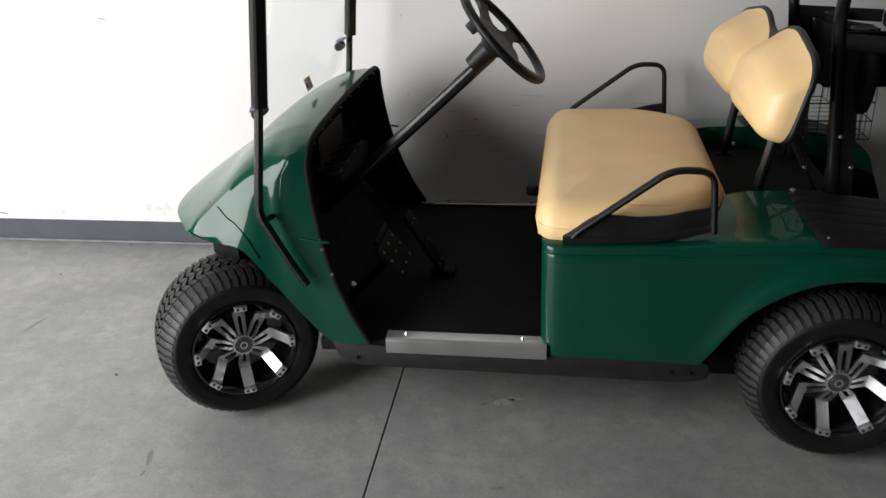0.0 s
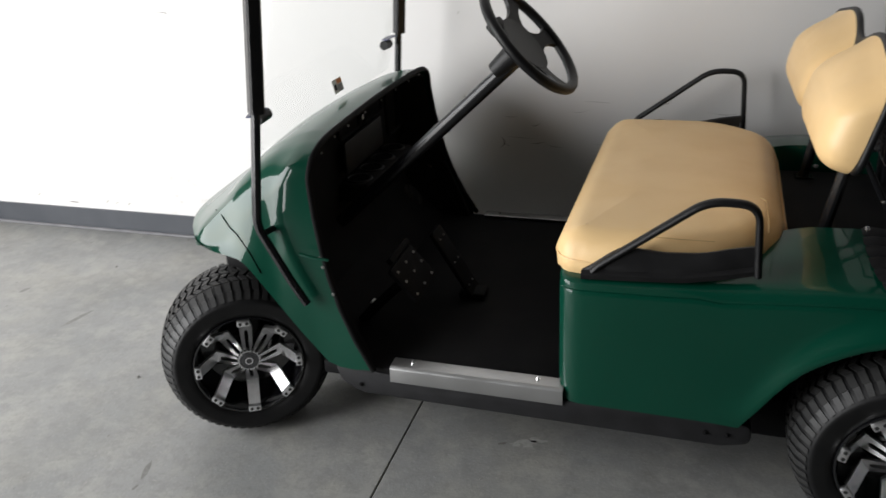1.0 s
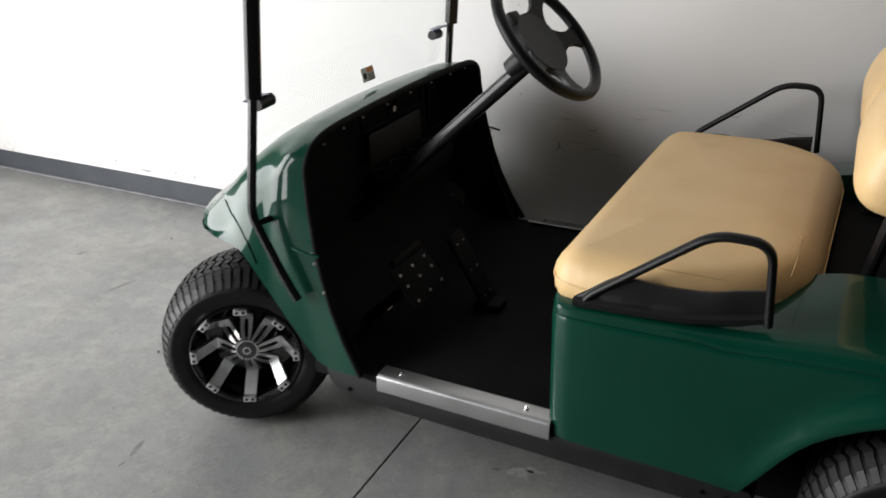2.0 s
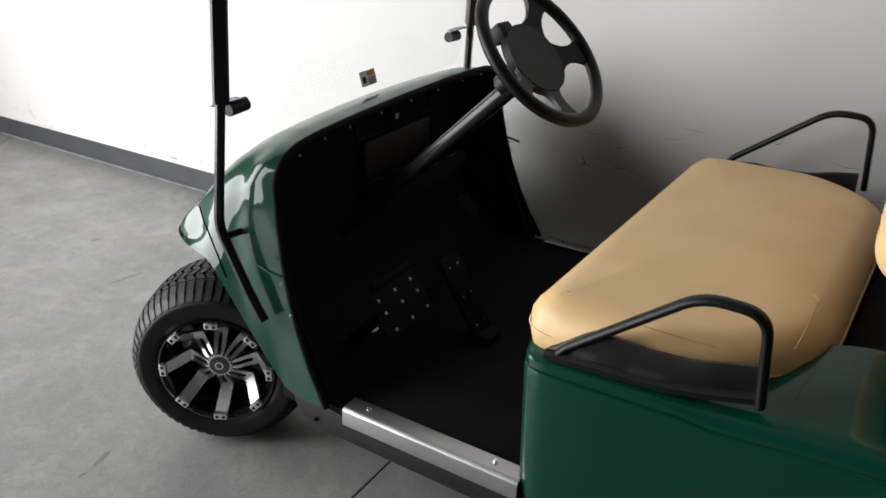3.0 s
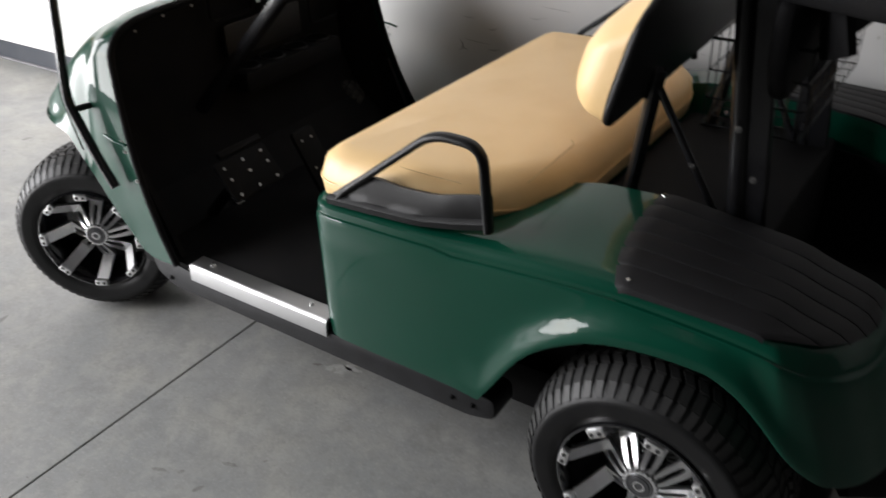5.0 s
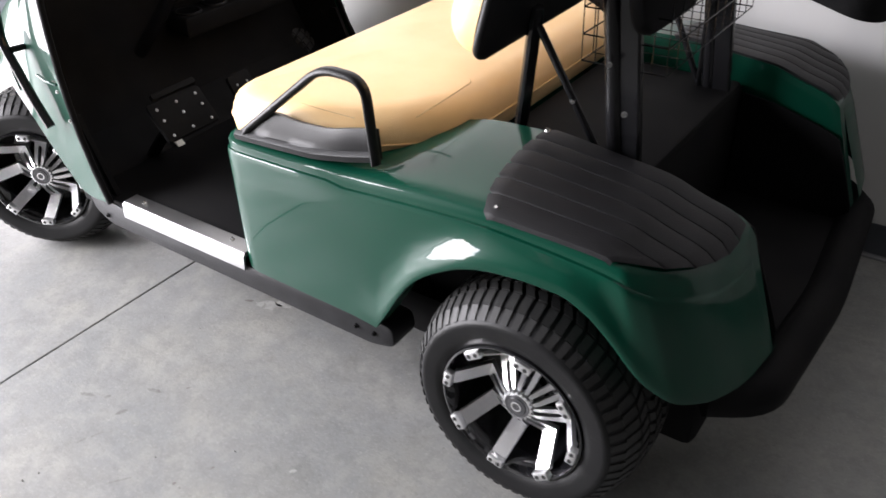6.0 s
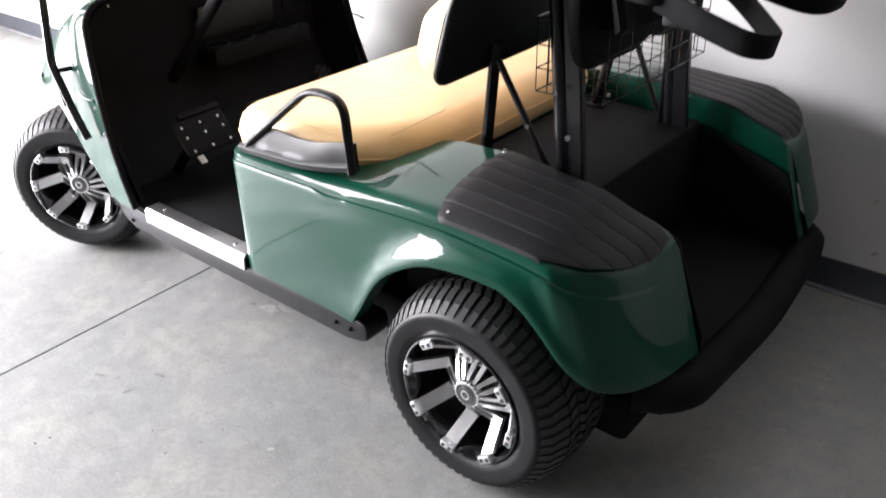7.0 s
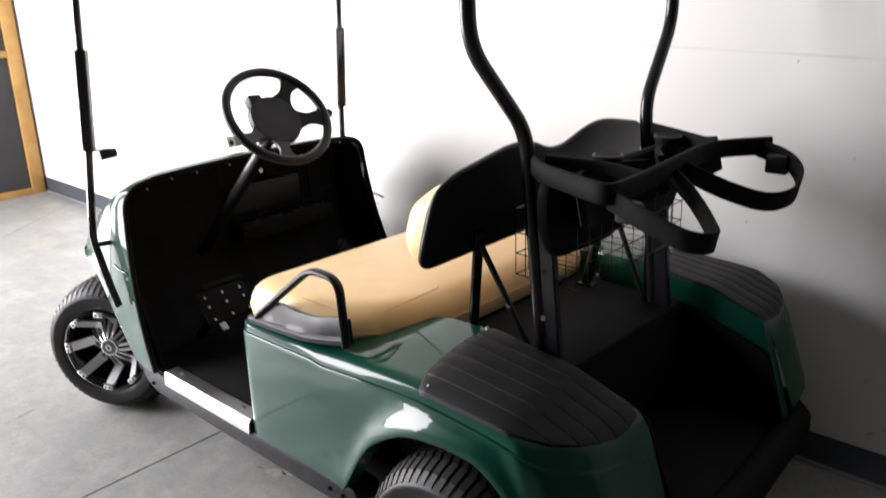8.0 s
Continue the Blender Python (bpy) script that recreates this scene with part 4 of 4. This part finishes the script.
for k in range(4):
    cp("text_bar", prism([(-0.002, -0.017 + 0.005 * k), (0.031, -0.017 + 0.005 * k), (0.031, -0.0145 + 0.005 * k), (-0.002, -0.0145 + 0.005 * k)], 0.0004, lm @ Matrix.Translation((0, 0, 0.0008))), JOINT, "", 0, label)
cp("pictogram", prism(rounded([(-0.026, -0.012), (-0.01, -0.012), (-0.01, 0.006), (-0.026, 0.006)], 0.006, 3), 0.0004, lm @ Matrix.Translation((0, 0, 0.0008))), JOINT, "", 0, label)

rear_from = 0.88
# well behind the seat
cover = cp("engine_cover", box(1.39, C - 0.268, 0.57, 1.735, C + 0.32, 0.600, 0.012), DULL, "black engine cover behind the seat")
cp("well_front", box(1.72, C - 0.268, 0.30, 1.735, C + 0.33, 0.585, 0.003), DULL, "black front of the bag well")
well = cp("well_floor", box(1.70, C - 0.29, 0.285, 2.03, C + 0.33, 0.315, 0.006), DULL, "black floor of the bag well")
for s in (-1, 1):
    rows = []
    for x in np.linspace(1.74, 2.03, 12):
        w, t, l = C + s * (curve(INN, x) - 0.012) + (FAR if s > 0 else 0.0), curve(TOP, x), curve(LOW, x)
        lean = 0.085 * ease((x - 1.77) / 0.2)
        rows.append([(x - lean * max(0.0, (z - l) / max(0.05, t - l)), w, z) for z in np.linspace(0.30, t - (0.075 if s > 0 else 0.02), 5)])
    cp("well_side", skin(rows, 0.006), DULL, "black side of the bag well")
cp("rear_bumper", sweep(smooth_path([(1.96, C - 0.42, 0.298), (2.045, C - 0.37, 0.298), (2.065, C, 0.298), (2.035, C + 0.42, 0.298), (1.96, C + 0.49, 0.298)], 0.08), rect(0.078, 0.085, 0.026), up=(0, 0, 1)), DULL, "black rubber rear bumper", 50)
for s in (-1, 1):
    cp("bumper_bracket", sweep([(1.86, C + s * 0.33, 0.225), (1.96, C + s * 0.36, 0.225), (2.01, C + s * 0.36, 0.235)], rect(0.03, 0.012, 0.002), up=(0, 0, 1)), STEEL, "", 30)
rear_from = None
cp("front_bumper", sweep(smooth_path([(0.0, C - 0.41, 0.505), (-0.07, C - 0.40, 0.505), (-0.19, C, 0.50), (-0.07, C + 0.40, 0.505), (0.0, C + 0.41, 0.505)], 0.1), rect(0.06, 0.075, 0.02), up=(0, 0, 1)), DULL, "dark plastic front bumper", 50)
cp("front_frame", box(-0.12, C - 0.28, 0.24, 0.085, C + 0.28, 0.48, 0.03), DULL, "black front frame")
cp("front_axle", tube([(-0.03, C - 0.40, 0.23), (-0.03, C + 0.40, 0.23)], 0.025), STEEL)
cp("rear_axle", tube([(1.665, C - 0.42, 0.235), (1.665, C + 0.42, 0.235)], 0.035), STEEL)

rear_from = 0.88
# bag rack: side rails, a cross bar with a bent end, two strap loops
rack = cp("bag_rack", sweep(smooth_path([(1.645, C - 0.25, 1.065), (1.70, C - 0.30, 1.066), (1.90, C - 0.365, 1.062), (1.895, C - 0.26, 1.06), (1.858, C + 0.10, 1.06), (1.875, C + 0.17, 1.06), (1.952, C + 0.255, 1.062)], 0.04, 6), rect(0.016, 0.042, 0.005), up=(0, 0, 1)), DULL, "black bag rack behind the back rest", 45)
cp("rack_rail", sweep([(1.645, C + 0.25, 1.068), (1.862, C + 0.155, 1.064)], rect(0.014, 0.036, 0.004), up=(0, 0, 1)), DULL, "", 40, rack)
cp("rack_rail", sweep(smooth_path([(1.655, C - 0.22, 1.07), (1.78, C - 0.17, 1.062), (1.885, C - 0.20, 1.06)], 0.05), rect(0.014, 0.03, 0.004), up=(0, 0, 1)), DULL, "", 40, rack)
for pts in ([(1.93, C + 0.24, 1.056), (2.005, C + 0.225, 1.042), (2.06, C + 0.167, 1.022), (2.08, C + 0.08, 0.995), (2.05, C + 0.012, 0.99), (1.97, C - 0.015, 1.012), (1.87, C - 0.02, 1.045)],
            [(1.89, C - 0.34, 1.05), (1.97, C - 0.365, 1.032), (2.062, C - 0.355, 1.0), (2.092, C - 0.302, 0.992), (2.02, C - 0.205, 1.005), (1.94, C - 0.12, 1.025), (1.87, C - 0.06, 1.04)]):
    cp("strap_loop", sweep(smooth_path(pts, 0.06, 6), rect(0.007, 0.042, 0.002), up=(0.2, 0, 1)), STRAP, "black webbing strap loop", 50, rack)
for x, y in ((1.988, C + 0.212), (1.93, C - 0.335)):
    cp("buckle", box(x - 0.025, y - 0.014, 1.008, x + 0.025, y + 0.012, 1.052, 0.006), BLACK, "", 40, rack)
for s in (-1, 1):
    rows = []
    for k in range(13):
        v = -1 + 2 * k / 12
        bow = 0.06 * (1 - v * v)
        rows.append([(1.80 - bow + 0.02 * h, C + s * 0.165 + 0.135 * v, 1.06 - 0.125 * h * (1 - 0.35 * v * v)) for h in (0.0, 0.35, 0.7, 1.0)])
    cp("bag_cradle", skin(rows, 0.014), DULL, "curved black bag cradle", 50, rack)

for x, y in ((1.735, C - 0.10), (1.735, C + 0.17)):
    cp("rack_socket", sweep([(x, y, 0.985), (x, y, 1.075)], circle(0.03, 20)), DULL, "round black socket", 40, rack)
    cp("socket_ring", sweep([(x + 0.031 * math.cos(a), y + 0.031 * math.sin(a), 1.072) for a in np.linspace(0, 2 * math.pi, 25)[:-1]], circle(0.004, 8), closed=True), BLACK, "", 40, rack)
for s in (-1, 1):
    bolt((1.672, C + s * 0.262, 1.065), 0.006, rack, (0.6, -1, 0.2))
    bolt((1.80, C + s * 0.30 - (0.03 if s < 0 else 0.11), 1.066), 0.005, rack, (0.4, -1, 0.2))
o = rounded([(C - 0.31, 1.05), (C - 0.31, 0.945), (C - 0.27, 0.872), (C - 0.06, 0.868), (C, 0.89), (C + 0.06, 0.868), (C + 0.24, 0.872), (C + 0.28, 0.945), (C + 0.28, 1.05)], 0.035, 5)
cp("bag_rest", prism(o, 0.03, Matrix(((0, 0, 1, 1.695), (1, 0, 0, 0), (0, 1, 0, 0), (0, 0, 0, 1))), 0.01), DULL, "moulded black bag rest", 45, rack)
# wire basket behind the back rest
basket = tagged(empty("wire_basket", (1.665, C, 0.602)), "black wire basket hung behind the back rest", "basket")
bk_m = Matrix.Translation((-1.665, -C, -0.602))


def wire(pts, r=0.0013, name="wire"):
    bm = sweep(pts, circle(r, 5))
    bm.transform(bk_m)
    part(name, bm, STEEL, basket)


BX0, BX1, BY0, BY1, BZ0, BZ1 = 1.585, 1.75, C - 0.235, C + 0.235, 0.80, 0.955
for z in (BZ0, 0.85, 0.90, BZ1):
    wire([(BX0, BY0, z), (BX1, BY0, z), (BX1, BY1, z), (BX0, BY1, z), (BX0, BY0, z)], 0.003 if z == BZ1 else 0.0015, "ring")
for k in range(11):
    y = BY0 + (BY1 - BY0) * k / 10
    wire([(BX0, y, BZ1), (BX0, y, BZ0), (BX1, y, BZ0), (BX1, y, BZ1)])
for k in range(1, 6):
    x = BX0 + (BX1 - BX0) * k / 6
    for y in (BY0, BY1):
        wire([(x, y, BZ0), (x, y, BZ1)])
for s in (-1, 1):
    wire([(1.655, C + s * 0.24, 0.60), (1.655, C + s * 0.24, 0.945)], 0.006, "basket_post")

rear_from = None
# steering
col0, col1 = Vector((0.20, -0.285, 0.56)), Vector((0.74, -0.325, 1.045))
column = cp("steering_column", tube([col0, col1], 0.019, n=16), STEEL, "black steering column")
axis = (col1 - col0).normalized()
wm = Matrix.Translation(col1 + axis * 0.055 + Vector((-0.006, 0, 0.013))) @ axis.to_track_quat("Z", "Y").to_matrix().to_4x4() @ Matrix.Rotation(radians(88), 4, "Z")
bm = sweep([(0.151 * math.cos(a), 0.151 * math.sin(a), 0) for a in np.linspace(0, 2 * math.pi, 57)[:-1]], [(0.0135 * math.cos(a), 0.0125 * math.sin(a)) for a in np.linspace(0, 2 * math.pi, 13)[:-1]], closed=True, up=(0, 0, 1))
bm.transform(wm)
wheel = cp("steering_wheel", bm, BLACK, "black four-spoke steering wheel", 50)
bm = bmesh.new()
for r0, r1, z0, z1 in ((0.080, 0.076, -0.03, -0.014), (0.05, 0.03, -0.055, -0.03), (0.03, 0.024, -0.12, -0.055)):
    bmesh.ops.create_cone(bm, cap_ends=True, segments=32, radius1=r1 if z0 < -0.03 else r0, radius2=r0 if z0 < -0.03 else r1, depth=z1 - z0, matrix=Matrix.Translation((0, 0, (z0 + z1) / 2)))
bm.transform(wm)
cp("steering_hub", bm, BLACK, "round hub pad", 40, wheel)
for a0, wid in ((118, 0.036), (168, 0.036), (262, 0.042), (321, 0.042)):
    a = radians(a0)
    d = Vector((math.cos(a), math.sin(a), 0))
    q = Vector((-d.y, d.x, 0))
    rows = []
    for k in range(7):
        u = k / 6
        p = d * (0.065 + 0.082 * u) + Vector((0, 0, -0.022 + 0.022 * u))
        w = wid * (0.42 + 0.5 * (2 * u - 1) ** 2)
        rows.append([p + q * w + Vector((0, 0, -0.006)), p + q * w + Vector((0, 0, 0.004)), p - q * w + Vector((0, 0, 0.004)), p - q * w + Vector((0, 0, -0.006))])
    bm = skin(rows, closed=True)
    bm.transform(wm)
    cp("wheel_spoke", bm, BLACK, "", 40, wheel)
bm = box(0.055, 0.012, -0.05, 0.09, 0.055, -0.015, 0.006)
bm.transform(wm)
cp("score_clip", bm, GREYP, "", 40, wheel)


# wheels
def as_mesh(name, bm, mat, smooth=40):
    bmesh.ops.recalc_face_normals(bm, faces=bm.faces)
    me = bpy.data.meshes.new(name)
    bm.to_mesh(me)
    bm.free()
    me.materials.append(mat)
    if smooth:
        me.shade_smooth()
        me.set_sharp_from_angle(angle=radians(smooth))
    return me


def lathe(prof, n=72):
    rows = [[(r * math.cos(2 * math.pi * k / n), y, r * math.sin(2 * math.pi * k / n)) for r, y in prof] for k in range(n)]
    return skin(rows + rows[:1])


R = 0.243
tyre_prof = [(0.146, -0.100), (0.150, -0.116), (0.156, -0.123), (0.172, -0.129), (0.190, -0.1285), (0.193, -0.1292), (0.199, -0.1285), (0.202, -0.127), (0.209, -0.121), (0.216, -0.112), (0.222, -0.1025), (R - 0.016, -0.09), (R - 0.010, -0.072), (R - 0.007, -0.04), (R - 0.007, 0.04), (R - 0.010, 0.07), (R - 0.016, 0.085), (0.211, 0.1015), (0.19, 0.106), (0.166, 0.09)]


def tread(bm):
    """Blocks of the tread: bent bars across, cut by grooves round the tyre."""
    n = 58
    lanes = [(-0.099, -0.066, 0.0, 0.12, 0), (-0.062, -0.040, 0.12, 0.62, 0), (-0.036, -0.014, 0.62, 0.15, 0), (-0.010, 0.012, 0.15, 0.65, 0), (0.016, 0.038, 0.65, 0.2, 0), (0.042, 0.063, 0.2, 0.7, 0), (0.067, 0.093, 0.7, 0.8, 0)]
    for k in range(n):
        for y0, y1, s0, s1, drop in lanes:
            c = []
            for y, s in ((y0, s0), (y1, s1)):
                e = -0.0135 * (abs(y) / 0.093) ** 3
                for da in (0.12, 0.78):
                    a = 2 * math.pi * (k + da + s) / n
                    for h in (-0.009, 0.0):
                        r = R + h + e
                        c.append(bm.verts.new((r * math.cos(a), y, r * math.sin(a))))
            a0, a1, b0, b1, d0, d1, e0, e1 = c
            for q in ((a1, b1, e1, d1), (a0, a1, d1, d0), (b1, b0, e0, e1), (a0, b0, b1, a1), (d1, e1, e0, d0)):
                bm.faces.new(q)
        # shoulder lugs that run down the side wall
        for sy in (-1, 1):
            c = []
            for r, y in ((R - 0.0155, sy * 0.097), (R - 0.034, sy * (0.1205 if sy < 0 else 0.1035))):
                for da in (0.07, 0.66):
                    a = 2 * math.pi * (k + da) / n
                    for o in (0.0, 0.007):
                        c.append(bm.verts.new(((r - 0.001) * math.cos(a), y + sy * (o - 0.002), (r - 0.001) * math.sin(a))))
            a0, a1, b0, b1, d0, d1, e0, e1 = c
            for q in ((a1, b1, e1, d1), (a0, a1, d1, d0), (b1, b0, e0, e1), (a0, b0, b1, a1), (d1, e1, e0, d0)):
                bm.faces.new(q)
    return bm


WHEEL = {}
WHEEL["tyre"] = as_mesh("tyre", lathe(tyre_prof), RUBBER, 35)
WHEEL["tread"] = as_mesh("tread", tread(bmesh.new()), TREADM, 30)
WHEEL["rim"] = as_mesh("rim", lathe([(0.171, -0.118), (0.168, -0.126), (0.164, -0.127), (0.160, -0.120), (0.156, -0.07), (0.150, 0.01), (0.10, 0.02), (0.06, -0.02), (0.001, -0.03)]), RIMBLACK, 40)
def strip(bm, rows, deep):
    """A bar from rows of (radius, depth, edge, edge), deep metres thick."""
    rings = [[bm.verts.new(p) for p in ((q, y, u), (q, y, v), (q + 0.003, y + deep, v), (q + 0.003, y + deep, u))] for q, y, u, v in rows]
    for m, n in zip(rings, rings[1:]):
        for j in range(4):
            bm.faces.new((m[j], m[(j + 1) % 4], n[(j + 1) % 4], n[j]))
    bm.faces.new(rings[0][::-1])
    bm.faces.new(rings[-1])


def fork_y(q):
    return -0.090 + 0.036 * max(0.0, (q - 0.040)) / 0.056


bm = bmesh.new()
for sg in (-1, 1):
    strip(bm, [(q, fork_y(q), sg * i, sg * o) for q, i, o in ((0.036, 0.0052, 0.0125), (0.046, 0.0056, 0.0158), (0.06, 0.0058, 0.0175), (0.078, 0.0060, 0.0188), (0.084, 0.0050, 0.0194), (0.087, 0.0028, 0.0196), (0.088, 0.0, 0.0197))], 0.012)
strip(bm, [(q, fork_y(q), -w, w) for q, w in ((0.088, 0.0197), (0.0945, 0.0203), (0.098, 0.0205))], 0.012)
strip(bm, [(0.0975, -0.0525, -0.0195, 0.0195), (0.101, -0.055, -0.0185, 0.0185), (0.140, -0.114, -0.0182, 0.0182), (0.144, -0.1185, -0.0182, 0.0182), (0.148, -0.120, -0.018, 0.018)], 0.012)
WHEEL["spoke"] = as_mesh("spoke", bm, CHROME, 25)
WHEEL["lug"] = as_mesh("lug", box(0.143, -0.1345, -0.0195, 0.163, -0.118, 0.0195, 0.003), CHROME, 30)
bm = bmesh.new()
for z in (-0.0098, 0.0098):
    bmesh.ops.create_cone(bm, cap_ends=True, segments=12, radius1=0.0052, radius2=0.0052, depth=0.001, matrix=Matrix.Translation((0.153, -0.1348, z)) @ Matrix.Rotation(radians(90), 4, "X"))
WHEEL["lug_hole"] = as_mesh("lug_hole", bm, JOINT, 30)
WHEEL["cap"] = as_mesh("cap", lathe([(0.031, -0.04), (0.031, -0.095), (0.028, -0.098), (0.022, -0.097), (0.021, -0.099), (0.001, -0.100)], 36), GREYC, 40)
rows = []
for k in range(80):
    a, r = 2 * math.pi * k / 80, 0.037 if k % 4 in (0, 1) else 0.0325
    rows.append([(q * math.cos(a), y, q * math.sin(a)) for q, y in ((0.03, -0.079), (r, -0.079), (r, -0.096), (0.03, -0.097))])
bm = skin(rows + rows[:1])
WHEEL["cap_ring"] = as_mesh("cap_ring", bm, CHROME, 30)
bm = lathe([(0.0125, -0.1000), (0.0125, -0.1008), (0.009, -0.1008), (0.009, -0.1000)], 24)
WHEEL["cap_mark"] = as_mesh("cap_mark", bm, CHROME, 30)


def wheel_at(x, y, z, turn, roll, size=1.0):
    hub = empty("wheel", (x - 0.8, y - C, z))
    hub.parent = cart
    hub.rotation_euler = (0, 0, radians(turn))
    hub.scale = (size, 1, size)

    def sub(name, key, ang=0.0, label=""):
        ob = new(name, WHEEL[key])
        ob.parent = hub
        ob.rotation_euler = (0, ang, 0)
        if key not in ("tyre", "tread"):
            ob.scale = (0.9, 1, 0.9)
        if label:
            ob["label"] = label
        return ob
    sub("tyre", "tyre", 0.1 * roll, "black rubber tyre with block tread")
    sub("tread", "tread", 0.1 * roll, "bent tread blocks")["kind"] = "stuff"
    sub("rim", "rim", 0, "gloss black alloy rim")
    for k in range(8):
        a = roll + 2 * math.pi * k / 8
        sub("spoke", "spoke", a, "machined aluminium spoke")
        sub("lug", "lug", a)
        sub("lug_hole", "lug_hole", a)
    sub("cap", "cap", 0, "grey centre cap")
    sub("cap_ring", "cap_ring", 0)
    sub("cap_mark", "cap_mark", 0)


STEER = 31
sx, sy = math.sin(radians(STEER)), math.cos(radians(STEER))
wheel_at(-0.088 * sx, -0.58 + 0.088 * sy, R, STEER, 0.03)
wheel_at(-0.03, C + 0.44, R, 180 + STEER - 4, 0.3)
wheel_at(1.664, -0.544, R, 0, 0.2, 1.0)
wheel_at(1.664, C + 0.50, R, 180, 0.2, 1.0)

# ---- wooden frame at the far end ----
wf = tagged(empty("wood_frame", (-3.58, 0.345, 0)), "pine lumber frame round a charcoal panel", "frame")
part("stud", box(-0.02, 0.20, 0.0, 0.02, 0.29, 2.4, 0.003), WOOD, wf)
part("stud", box(-0.02, -0.75, 0.0, 0.02, -0.66, 2.4, 0.003), WOOD, wf)
for z0, z1 in ((0.0, 0.045), (0.985, 1.03), (2.35, 2.4)):
    part("rail", box(-0.018, -0.66, z0, 0.018, 0.20, z1, 0.003), WOOD, wf)
part("panel", box(-0.012, -0.66, 0.045, -0.004, 0.20, 2.35), PANEL, wf)
